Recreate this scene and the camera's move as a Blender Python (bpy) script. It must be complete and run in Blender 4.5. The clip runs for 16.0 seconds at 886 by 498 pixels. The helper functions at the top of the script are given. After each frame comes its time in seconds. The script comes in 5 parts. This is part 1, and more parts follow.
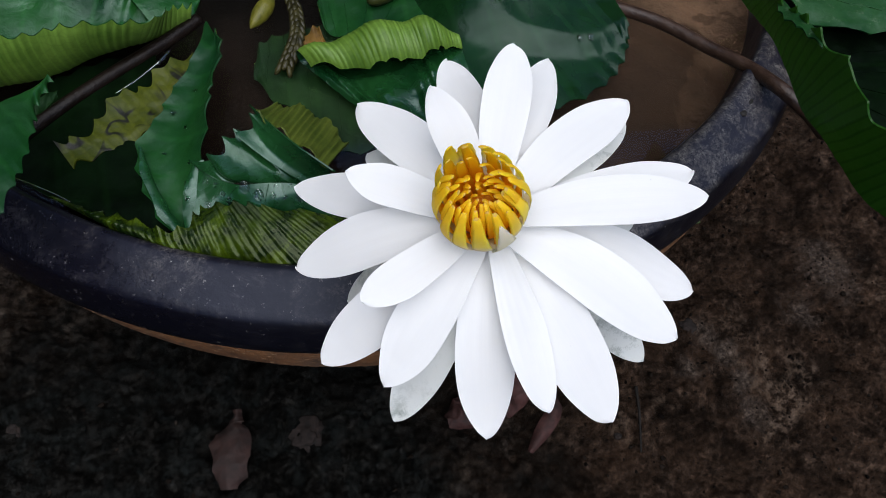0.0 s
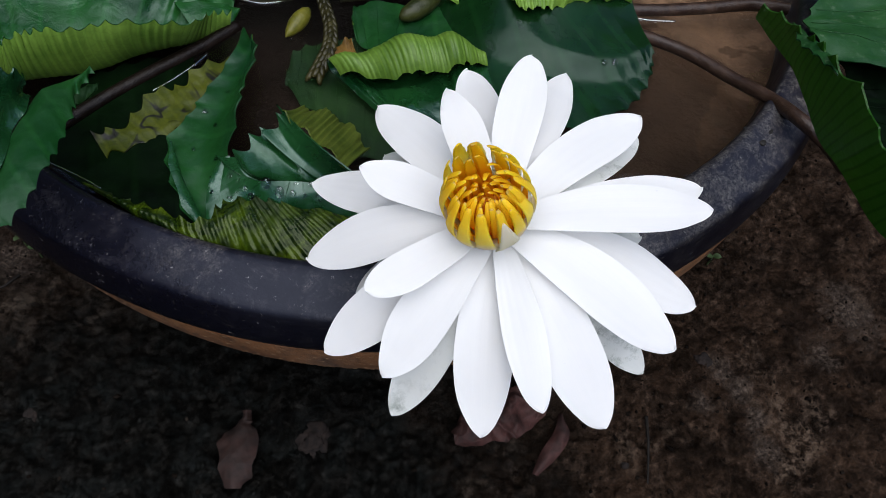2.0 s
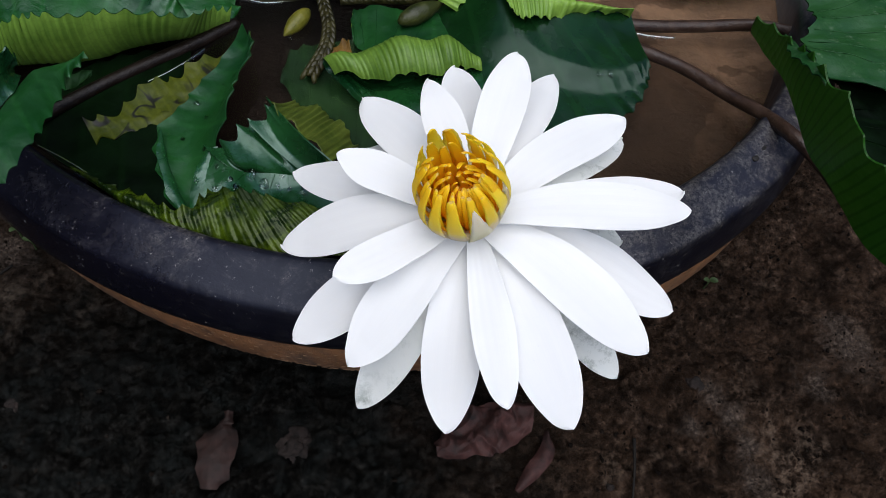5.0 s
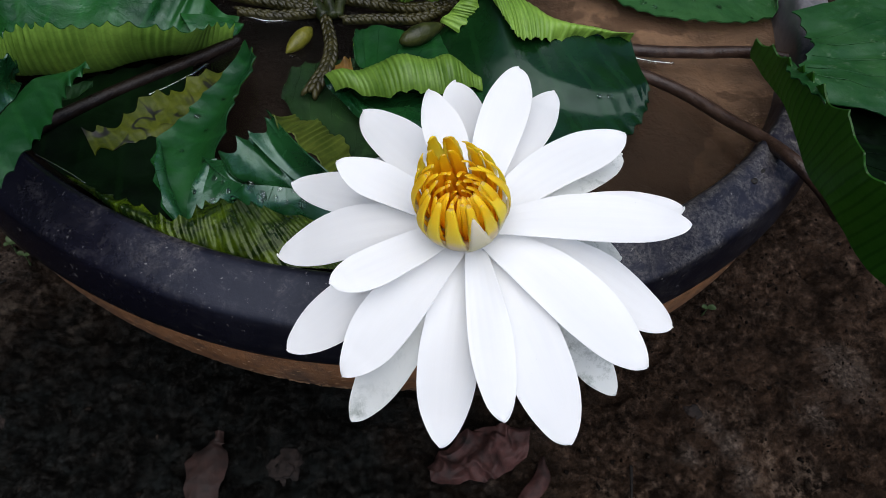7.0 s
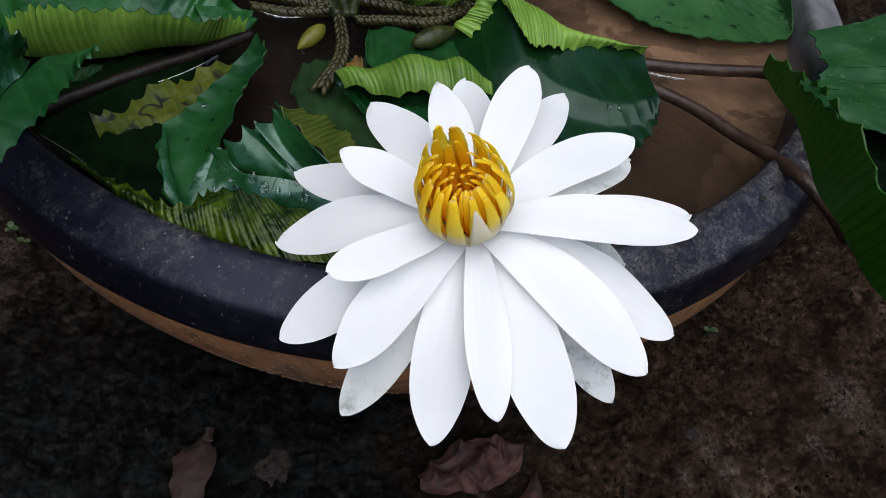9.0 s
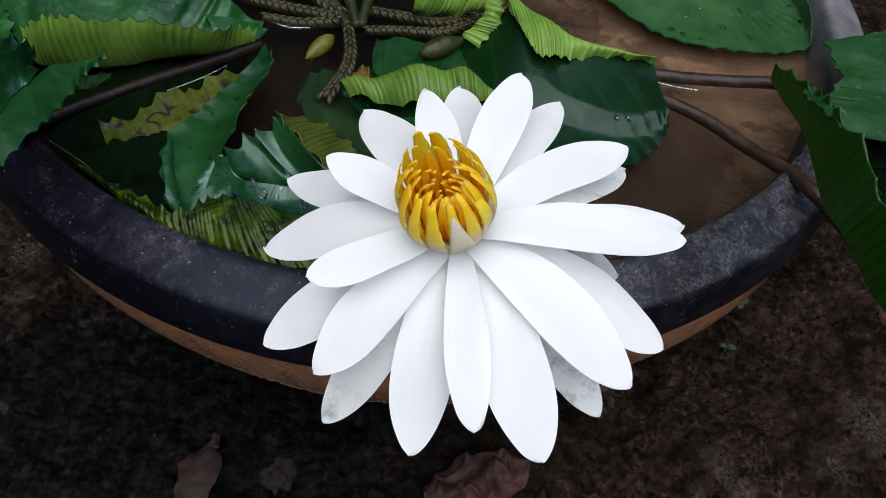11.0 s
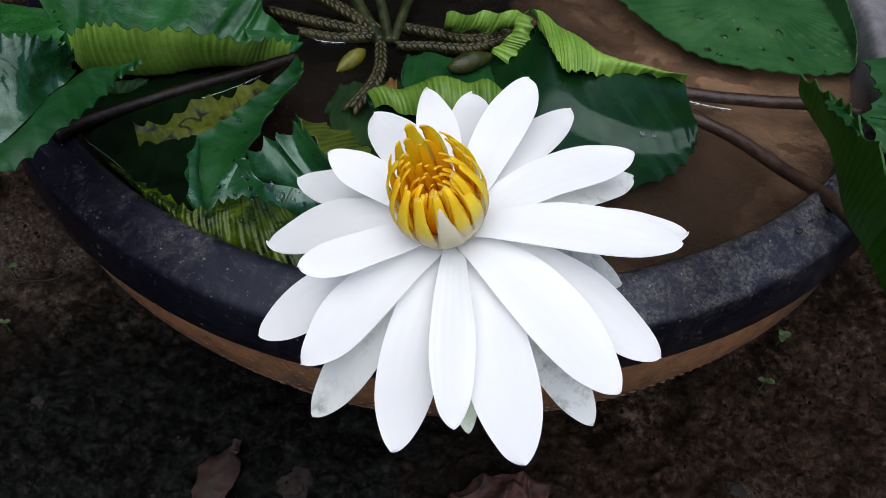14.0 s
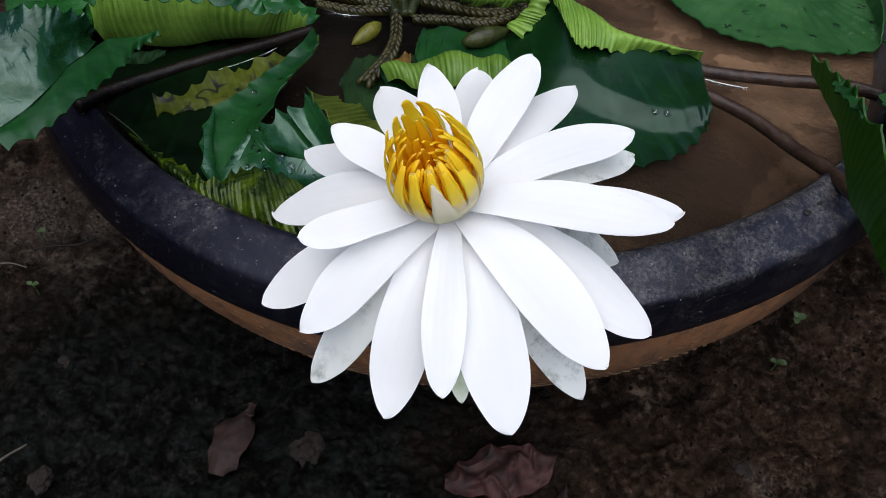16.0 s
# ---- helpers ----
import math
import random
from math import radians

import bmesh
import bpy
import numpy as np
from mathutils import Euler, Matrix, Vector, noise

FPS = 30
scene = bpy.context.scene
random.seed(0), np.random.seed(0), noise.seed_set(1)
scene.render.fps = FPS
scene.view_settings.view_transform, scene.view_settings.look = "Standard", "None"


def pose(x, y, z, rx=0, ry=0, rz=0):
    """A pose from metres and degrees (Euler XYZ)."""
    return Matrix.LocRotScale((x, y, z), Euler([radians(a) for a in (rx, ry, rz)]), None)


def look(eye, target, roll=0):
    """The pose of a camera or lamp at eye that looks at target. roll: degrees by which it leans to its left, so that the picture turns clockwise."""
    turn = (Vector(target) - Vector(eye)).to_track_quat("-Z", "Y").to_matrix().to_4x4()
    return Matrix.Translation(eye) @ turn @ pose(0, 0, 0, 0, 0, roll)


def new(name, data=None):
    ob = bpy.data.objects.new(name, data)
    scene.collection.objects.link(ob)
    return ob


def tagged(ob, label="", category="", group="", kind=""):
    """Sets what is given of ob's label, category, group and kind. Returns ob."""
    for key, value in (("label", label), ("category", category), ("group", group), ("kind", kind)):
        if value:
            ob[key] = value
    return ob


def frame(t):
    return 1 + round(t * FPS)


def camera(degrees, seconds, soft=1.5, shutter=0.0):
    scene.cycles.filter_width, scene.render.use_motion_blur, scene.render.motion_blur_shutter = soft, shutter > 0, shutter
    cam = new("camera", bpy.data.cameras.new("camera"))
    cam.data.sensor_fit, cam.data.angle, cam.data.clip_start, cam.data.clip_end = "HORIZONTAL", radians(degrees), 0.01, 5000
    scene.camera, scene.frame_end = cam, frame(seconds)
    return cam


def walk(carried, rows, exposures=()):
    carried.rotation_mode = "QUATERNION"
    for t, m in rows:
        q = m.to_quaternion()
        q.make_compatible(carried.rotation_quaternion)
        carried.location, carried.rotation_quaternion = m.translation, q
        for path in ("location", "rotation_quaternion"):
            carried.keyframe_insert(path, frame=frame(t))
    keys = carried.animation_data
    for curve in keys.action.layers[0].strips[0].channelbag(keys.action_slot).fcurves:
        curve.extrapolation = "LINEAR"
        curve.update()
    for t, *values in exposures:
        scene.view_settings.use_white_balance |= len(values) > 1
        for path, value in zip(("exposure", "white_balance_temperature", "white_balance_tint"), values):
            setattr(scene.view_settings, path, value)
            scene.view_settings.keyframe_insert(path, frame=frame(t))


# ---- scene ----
cam = camera(64.1, 16.0, soft=0.3)
PATH = [
    (0, (0.0091, -0.4248, 0.4811), (0.1733, 0.3139, -0.8368), 7.3),
    (0.5, (0.0091, -0.4271, 0.4818), (0.1702, 0.3686, -0.8026), 7.2),
    (1, (0.0099, -0.4294, 0.4818), (0.1452, 0.3549, -0.8132), 6.0),
    (1.5, (0.0129, -0.4340, 0.4818), (0.1330, 0.3564, -0.8117), 6.0),
    (2, (0.0160, -0.4385, 0.4803), (0.1201, 0.3656, -0.8048), 6.5),
    (2.5, (0.0167, -0.4423, 0.4803), (0.1140, 0.3724, -0.7995), 7.1),
    (3, (0.0182, -0.4416, 0.4742), (0.1087, 0.3967, -0.7904), 6.7),
    (3.5, (0.0220, -0.4454, 0.4758), (0.1072, 0.3998, -0.7843), 6.8),
    (4, (0.0251, -0.4469, 0.4735), (0.1011, 0.4036, -0.7843), 6.3),
    (4.5, (0.0251, -0.4469, 0.4720), (0.0973, 0.4089, -0.7820), 6.7),
    (5, (0.0289, -0.4469, 0.4720), (0.1102, 0.4051, -0.7843), 7.5),
    (7.5, (0.0289, -0.4530, 0.4644), (0.1110, 0.4682, -0.7418), 9.0),
    (8, (0.0281, -0.4545, 0.4628), (0.1102, 0.4750, -0.7372), 10.0),
    (8.5, (0.0289, -0.4552, 0.4598), (0.1094, 0.4796, -0.7364), 10.6),
    (11, (0.0471, -0.4537, 0.4568), (0.0464, 0.5001, -0.7266), 7.9),
    (11.5, (0.0517, -0.4545, 0.4568), (0.0296, 0.5214, -0.7083), 7.4),
    (12, (0.0547, -0.4560, 0.4568), (0.0190, 0.5335, -0.6969), 7.1),
    (12.5, (0.0562, -0.4590, 0.4560), (0.0038, 0.5350, -0.6931), 7.0),
    (13, (0.0600, -0.4598, 0.4537), (-0.0099, 0.5373, -0.6916), 6.9),
    (13.5, (0.0654, -0.4590, 0.4522), (-0.0342, 0.5350, -0.6939), 5.5),
    (14, (0.0692, -0.4590, 0.4499), (-0.0638, 0.5312, -0.6962), 4.2),
    (14.5, (0.0745, -0.4598, 0.4507), (-0.0745, 0.5168, -0.7045), 3.8),
    (15, (0.0737, -0.4568, 0.4530), (-0.0942, 0.5100, -0.7076), 3.2),
    (15.5, (0.0775, -0.4583, 0.4552), (-0.1011, 0.4948, -0.7152), 2.7),
    (16, (0.0798, -0.4598, 0.4545), (-0.1018, 0.4742, -0.7304), 2.9),
]
walk(cam, [(t, look(eye, target, roll)) for t, eye, target, roll in PATH], exposures=[(0, 0.51, 6430, 10), (5, 0.52, 6430, 10), (8, 0.51, 6430, 10), (11, 0.51, 6430, 10), (16, 0.54, 6430, 10)])

# ---- light ----
SUN_UP, SUN_TURN = 73, 169
world = bpy.data.worlds.new("sky")
scene.world = world
world.use_nodes = True
wn = world.node_tree.nodes
wsky = wn.new("ShaderNodeTexSky")
wsky.sky_type, wsky.sun_disc = "NISHITA", False
wsky.sun_elevation, wsky.sun_rotation = radians(SUN_UP), radians(SUN_TURN)
world.node_tree.links.new(wsky.outputs[0], wn["Background"].inputs[0])
wn["Background"].inputs[1].default_value = 0.115
sun = new("sun", bpy.data.lights.new("sun", "SUN"))
sun.data.energy, sun.data.angle, sun.data.color = 2.5, radians(75), (1.0, 0.975, 0.965)
SUN_FROM = Vector((0.06, -0.30, 1.0))
sun.matrix_world = look(SUN_FROM * 3, (0, 0, 0))

# ---- materials ----


class Nodes:
    """A material's node tree, with short calls."""

    def thin(self, color, share):
        """Lets light through a thin sheet."""
        t = self.node("ShaderNodeBsdfTranslucent")
        if isinstance(color, tuple):
            t.inputs["Color"].default_value = (*color, 1)
        else:
            self.link(color, t.inputs["Color"])
        both = self.tree.nodes.new("ShaderNodeMixShader")
        both.inputs[0].default_value = share
        self.link(self.bsdf.outputs[0], both.inputs[1])
        self.link(t.outputs[0], both.inputs[2])
        self.link(both.outputs[0], self.tree.nodes["Material Output"].inputs["Surface"])
        return self

    def __init__(self, name):
        self.mat = bpy.data.materials.new(name)
        self.mat.use_nodes = True
        self.tree = self.mat.node_tree
        self.bsdf = self.tree.nodes["Principled BSDF"]

    def node(self, kind, **values):
        n = self.tree.nodes.new(kind)
        for key, value in values.items():
            n.inputs[key.replace("_", " ")].default_value = value
        return n

    def link(self, a, b):
        self.tree.links.new(a, b)

    def coords(self, which="Object", scale=(1, 1, 1)):
        c = self.tree.nodes.new("ShaderNodeTexCoord")
        m = self.tree.nodes.new("ShaderNodeMapping")
        m.inputs["Scale"].default_value = scale
        self.link(c.outputs[which], m.inputs[0])
        return m.outputs[0]

    def noise(self, scale, detail=5, rough=0.6, at=None, distort=0.0):
        n = self.node("ShaderNodeTexNoise", Scale=scale, Detail=detail, Roughness=rough, Distortion=distort)
        self.link(at or self.coords(), n.inputs["Vector"])
        return n.outputs["Fac"]

    def voronoi(self, scale, feature="F1", at=None, out="Distance"):
        n = self.node("ShaderNodeTexVoronoi", Scale=scale)
        n.feature = feature
        self.link(at or self.coords(), n.inputs["Vector"])
        return n.outputs[out]

    def wave(self, scale, at, distort=1.0, detail=2.0, axis="X", dscale=1.0):
        n = self.node("ShaderNodeTexWave", Scale=scale, Distortion=distort, Detail=detail)
        n.inputs["Detail Scale"].default_value = dscale
        n.bands_direction = axis
        self.link(at, n.inputs["Vector"])
        return n.outputs["Fac"]

    def ramp(self, fac, *stops):
        r = self.tree.nodes.new("ShaderNodeValToRGB")
        e = r.color_ramp.elements
        while len(e) < len(stops):
            e.new(0.5)
        for el, (at, col) in zip(e, stops):
            el.position = at
            el.color = (*col, 1) if isinstance(col, tuple) else (col, col, col, 1)
        self.link(fac, r.inputs[0])
        return r.outputs[0]

    def mix(self, fac, a, b, mode="MIX"):
        m = self.tree.nodes.new("ShaderNodeMix")
        m.data_type, m.blend_type = "RGBA", mode
        for v, s in ((fac, m.inputs[0]), (a, m.inputs[6]), (b, m.inputs[7])):
            if isinstance(v, (int, float)):
                s.default_value = v
            elif isinstance(v, tuple):
                s.default_value = (*v, 1)
            else:
                self.link(v, s)
        return m.outputs[2]

    def math(self, op, a, b=0.0):
        m = self.tree.nodes.new("ShaderNodeMath")
        m.operation = op
        for v, s in ((a, m.inputs[0]), (b, m.inputs[1])):
            if isinstance(v, (int, float)):
                s.default_value = v
            else:
                self.link(v, s)
        return m.outputs[0]

    def color(self, c):
        if isinstance(c, tuple):
            self.bsdf.inputs["Base Color"].default_value = (*c, 1)
        else:
            self.link(c, self.bsdf.inputs["Base Color"])
        return self

    def rough(self, r):
        if isinstance(r, (int, float)):
            self.bsdf.inputs["Roughness"].default_value = r
        else:
            self.link(r, self.bsdf.inputs["Roughness"])
        return self

    def bump(self, height, strength=0.5, distance=0.001):
        b = self.node("ShaderNodeBump", Strength=strength, Distance=distance)
        self.link(height, b.inputs["Height"])
        old = self.bsdf.inputs["Normal"].links
        if old:
            self.link(old[0].from_socket, b.inputs["Normal"])
        self.link(b.outputs[0], self.bsdf.inputs["Normal"])
        return self

    def put(self, **values):
        for key, value in values.items():
            self.bsdf.inputs[key.replace("_", " ")].default_value = value
        return self


def soil_material():
    m = Nodes("wet_soil")
    big = m.noise(7, 4, 0.6)
    mid = m.noise(38, 6, 0.74, None, 0.2)
    clod = m.noise(110, 6, 0.76, None, 0.15)
    fine = m.noise(340, 6, 0.82)
    base = m.ramp(clod, (0.36, (0.003, 0.0022, 0.0017)), (0.52, (0.014, 0.0100, 0.0074)), (0.66, (0.042, 0.031, 0.024)), (0.78, (0.095, 0.074, 0.060)))
    brown = m.mix(m.ramp(mid, (0.42, 0.0), (0.62, 0.6)), base, (0.023, 0.0150, 0.0102))
    grit = m.mix(m.ramp(fine, (0.62, 0.0), (0.72, 0.55)), brown, (0.11, 0.09, 0.07))
    grit = m.mix(1.0, grit, m.ramp(m.noise(230, 6, 0.85, None, 0.6), (0.38, 0.55), (0.52, 1.5), (0.62, 2.6)), "MULTIPLY")
    grit = m.mix(m.ramp(m.noise(22, 5, 0.7, None, 0.4), (0.36, 0.9), (0.54, 0.0)), grit, (0.0035, 0.0026, 0.002))
    # pale dry crust in a few places
    crust = m.math("MULTIPLY", m.ramp(m.noise(13, 5, 0.7, None, 0.5), (0.57, 0.0), (0.66, 1.0)), m.ramp(clod, (0.45, 0.0), (0.60, 0.8)))
    grit = m.mix(crust, grit, (0.115, 0.092, 0.072))
    dry = m.node("ShaderNodeVectorMath")
    dry.operation = "DISTANCE"
    dry.inputs[1].default_value = (0.32, -0.28, 0.0)
    m.link(m.coords(), dry.inputs[0])
    east = m.math("ADD", m.math("SUBTRACT", 0.46, dry.outputs["Value"]), m.math("MULTIPLY", m.noise(16, 5, 0.7), 0.25))
    grit = m.mix(m.ramp(east, (0.20, 0.0), (0.40, 1.0)), grit, m.mix(1.0, grit, (1.45, 1.36, 1.3), "MULTIPLY"))
    # pale dried crust: a few places of its own
    mask = None
    for x, y, r in ((0.258, -0.242, .016), (0.270, -0.258, .014), (0.277, -0.280, .014), (0.279, -0.302, .020), (0.240, -0.268, .016), (0.342, -0.230, .022), (0.376, -0.195, .036), (-0.330, -0.150, .065), (-0.275, -0.150, .03), (-0.150, -0.335, .02)):
        near = m.node("ShaderNodeVectorMath")
        near.operation = "DISTANCE"
        near.inputs[1].default_value = (x, y, 0.0)
        m.link(m.coords(), near.inputs[0])
        one = m.math("SUBTRACT", 1.0, m.math("DIVIDE", near.outputs["Value"], r))
        mask = one if mask is None else m.math("MAXIMUM", mask, one)
    mask = m.math("ADD", mask, m.math("MULTIPLY", m.math("SUBTRACT", m.noise(60, 6, 0.8, None, 0.6), 0.5), 2.6))
    grit = m.mix(m.ramp(mask, (0.15, 0.0), (0.8, 0.7)), grit, m.ramp(fine, (0.40, (0.012, 0.009, 0.007)), (0.5, (0.060, 0.048, 0.040)), (0.60, (0.17, 0.140, 0.118))))
    # black mossy earth in a damp patch
    place = m.node("ShaderNodeVectorMath")
    place.operation = "DISTANCE"
    place.inputs[1].default_value = (-0.10, -0.34, 0.0)
    m.link(m.coords(), place.inputs[0])
    damp = m.math("ADD", place.outputs["Value"], m.math("MULTIPLY", big, 0.22))
    black = m.ramp(clod, (0.36, (0.0012, 0.0012, 0.0011)), (0.50, (0.0062, 0.0058, 0.0050)), (0.62, (0.024, 0.023, 0.0205)), (0.76, (0.066, 0.066, 0.062)))
    black = m.mix(m.ramp(m.noise(48, 6, 0.75, None, 0.7), (0.46, 0.0), (0.68, 0.85)), black, m.ramp(fine, (0.38, (0.003, 0.004, 0.0035)), (0.60, (0.030, 0.035, 0.034))))
    col = m.mix(m.ramp(damp, (0.25, 1.0), (0.38, 0.0)), m.mix(1.0, grit, (1.36, 1.32, 1.30), "MULTIPLY"), black)
    m.color(col).rough(m.ramp(fine, (0.35, 0.35), (0.6, 0.85)))
    glint = m.ramp(m.noise(420, 3, 0.7), (0.60, 0.02), (0.74, 0.25))
    m.link(glint, m.bsdf.inputs["Specular IOR Level"])
    chip = m.voronoi(170, "F1", m.mix(0.12, m.coords(), m.node("ShaderNodeTexNoise", Scale=60.0).outputs["Color"]))
    m.bump(mid, 1.0, 0.008).bump(clod, 1.0, 0.006).bump(chip, 0.6, 0.003).bump(fine, 1.0, 0.0024)
    return m.mat


def leaf_top_material(name, dark, light, wet=0.22, gloss=0.6, relief=1.0, vein_share=0.18, specks=False):
    m = Nodes(name)
    uv = m.coords("UV")
    tone = m.noise(28, 4, 0.6)
    spots = m.noise(160, 5, 0.7)
    col = m.mix(m.ramp(tone, (0.35, 0.0), (0.7, 1.0)), dark, light)
    vein = m.wave(1.6, uv, 2.0, 2.0, "X", 0.3)
    col = m.mix(m.ramp(vein, (0.90, 0.0), (0.99, vein_share)), col, tuple(min(1, 1.6 * c) for c in light))
    col = m.mix(m.ramp(spots, (0.66, 0.0), (0.76, 0.4)), col, (0.012, 0.03, 0.012))
    if specks:
        mark = m.math("MULTIPLY", m.ramp(m.noise(240, 5, 0.75), (0.57, 0.0), (0.66, 0.5)), m.ramp(m.noise(22, 3, 0.6), (0.45, 0.0), (0.62, 1.0)))
        col = m.mix(mark, col, (0.16, 0.22, 0.14))
    film = m.noise(75, 4, 0.6, None, 0.4)
    m.color(col).rough(m.ramp(film, (0.40, wet), (0.62, wet + 0.20 * min(1.0, relief))))
    m.link(m.ramp(m.noise(48, 5, 0.7, None, 0.8), (0.40, gloss * (1 - 0.4 * min(1.0, relief))), (0.60, gloss * (1 + 0.4 * min(1.0, relief)))), m.bsdf.inputs["Specular IOR Level"])
    soft = min(1.0, relief)
    m.put(Specular_Tint=(0.74, 0.96, 0.92, 1.0))
    m.bump(tone, 0.25 * soft, 0.004).bump(m.voronoi(95, "SMOOTH_F1"), 0.22 * soft, 0.0014).bump(m.noise(95, 3, 0.6, None, 0.8), 0.16 * relief, 0.0016 * relief).bump(film, 0.30 * soft, 0.0012).bump(spots, 0.20 * soft, 0.0006)
    return m.mat


def leaf_under_material(name, dark, light, ribs=4.0, line=1.45, cracks=False, thin=0.3, glow=None, wet=False):
    m = Nodes(name)
    uv = m.coords("UV")
    tone = m.noise(40, 4, 0.6)
    col = m.mix(m.ramp(tone, (0.3, 0.0), (0.7, 1.0)), dark, light)
    rib = m.wave(ribs, uv, 1.6, 2.0, "X", 0.25)
    col = m.mix(m.ramp(rib, (0.60, 0.0), (0.97, 0.26)), col, tuple(min(1, line * c) for c in light))
    net = m.voronoi(230, "DISTANCE_TO_EDGE")
    col = m.mix(m.ramp(net, (0.0, 0.16), (0.12, 0.0)), col, tuple(0.55 * c for c in dark))
    if cracks:
        gap = m.ramp(m.noise(42, 2, 0.5, None, 1.0), (0.470, 0.0), (0.49, 1.0), (0.51, 1.0), (0.53, 0.0))
        gap = m.math("MULTIPLY", gap, m.ramp(m.noise(30, 2, 0.5), (0.46, 0.0), (0.52, 1.0)))
        col = m.mix(gap, col, (0.006, 0.007, 0.003))
    if wet:
        # soaked and half decayed, with dark blotches and a film of water
        rot = m.ramp(m.noise(62, 4, 0.7, None, 0.6), (0.45, 0.95), (0.64, 0.0))
        col = m.mix(rot, col, (0.003, 0.010, 0.002))
        m.color(col).rough(m.ramp(m.noise(120, 4, 0.7), (0.4, 0.16), (0.6, 0.40)))
        m.bump(rib, 0.35, 0.0010).bump(m.noise(90, 3, 0.6), 0.5, 0.0014).bump(net, 0.3, 0.0008)
        m.put(Specular_IOR_Level=0.38, Specular_Tint=(0.86, 1.0, 0.62, 1.0))
    else:
        m.color(col).rough(0.45)
        m.bump(rib, 0.30, 0.0008).bump(m.noise(110, 4, 0.65), 0.35, 0.0010).bump(net, 0.25, 0.0006)
        m.put(Specular_IOR_Level=0.4)
    m.thin(col if glow is None else m.mix(m.ramp(rib, (0.75, 0.0), (0.97, 0.55)), glow, tuple(0.5 * c for c in glow)), thin)
    return m.mat


def glaze_material():
    m = Nodes("black_glaze")
    dust = m.noise(22, 6, 0.7)
    speck = m.noise(330, 4, 0.8)
    sep = m.tree.nodes.new("ShaderNodeSeparateXYZ")
    m.link(m.coords(), sep.inputs[0])
    side = m.math("ADD", m.math("MULTIPLY", sep.outputs[0], 0.75), m.noise(26, 6, 0.75, None, 0.7))
    col = m.mix(m.ramp(dust, (0.5, 0.0), (0.72, 0.30)), (0.0030, 0.0030, 0.0062), (0.016, 0.016, 0.022))
    geo = m.tree.nodes.new("ShaderNodeNewGeometry")
    up = m.tree.nodes.new("ShaderNodeSeparateXYZ")
    m.link(geo.outputs["Normal"], up.inputs[0])
    lying = m.ramp(up.outputs[2], (0.45, 0.15), (0.85, 1.0))
    grain = m.noise(620, 5, 0.8)
    film = m.ramp(m.noise(140, 6, 0.8, None, 0.6), (0.35, 0.25), (0.62, 1.0))
    # dust film on the top, thinned leftwards to paint that end's shade
    col = m.mix(m.math("MULTIPLY", m.ramp(up.outputs[2], (0.55, 0.0), (0.80, 0.75)), m.math("MULTIPLY", film, m.ramp(side, (0.28, 0.10), (0.52, 1.0)))), col, (0.0115, 0.0112, 0.0185))
    settled = m.math("MULTIPLY", m.math("MULTIPLY", lying, m.ramp(m.noise(85, 5, 0.75, None, 1.0), (0.42, 0.05), (0.58, 1.0))), m.ramp(side, (0.40, 0.0), (0.70, 1.0)))
    col = m.mix(settled, col, m.ramp(grain, (0.40, (0.006, 0.006, 0.008)), (0.60, (0.120, 0.112, 0.106))))
    far = m.math("ADD", m.math("ADD", m.math("MULTIPLY", sep.outputs[0], 3.0), m.math("MULTIPLY", sep.outputs[1], 2.0)), m.math("MULTIPLY", dust, 0.5))
    col = m.mix(m.ramp(far, (0.72, 0.0), (1.0, 0.9)), col, m.mix(m.ramp(m.noise(70, 5, 0.7), (0.4, 0.0), (0.65, 1.0)), (0.12, 0.118, 0.125), (0.21, 0.205, 0.215)))
    col = m.mix(m.ramp(speck, (0.64, 0.0), (0.71, 0.8)), col, (0.22, 0.21, 0.20))
    scuff = m.ramp(m.noise(60, 5, 0.75, m.coords("Object", (1, 1, 3)), 1.5), (0.60, 0.0), (0.70, 0.4))
    scuff = m.math("MULTIPLY", scuff, m.ramp(side, (0.45, 0.15), (0.6, 1.0)))
    col = m.mix(scuff, col, (0.13, 0.115, 0.10))
    # the glaze is smoother towards the left than on the dusty right
    left_end = m.ramp(m.math("ADD", m.math("MULTIPLY", sep.outputs[0], 4.0), 1.0), (0.30, 1.0), (0.85, 0.0))
    m.color(col).rough(m.mix(left_end, m.ramp(dust, (0.4, 0.30), (0.75, 0.55)), m.ramp(dust, (0.4, 0.10), (0.75, 0.26))))
    m.put(Specular_IOR_Level=0.27, Specular_Tint=(0.72, 0.80, 1.0, 1.0))
    m.bump(dust, 0.12, 0.003).bump(m.noise(180, 5, 0.7), 0.15, 0.0010).bump(speck, 0.12, 0.0006)
    return m.mat


def clay_material():
    m = Nodes("stamped_clay")
    dust = m.noise(30, 6, 0.7)
    col = m.mix(m.ramp(dust, (0.35, 0.0), (0.7, 1.0)), (0.115, 0.046, 0.015), (0.235, 0.105, 0.040))
    col = m.mix(m.ramp(m.noise(14, 5, 0.7), (0.5, 0.0), (0.7, 0.7)), col, (0.05, 0.042, 0.036))
    col = m.mix(m.ramp(m.noise(110, 5, 0.75, None, 0.5), (0.50, 0.0), (0.64, 0.65)), col, (0.040, 0.021, 0.011))
    m.color(col).rough(0.75).bump(m.noise(300, 4, 0.7), 0.6, 0.0014).bump(m.noise(70, 4, 0.6), 0.4, 0.003)
    return m.mat


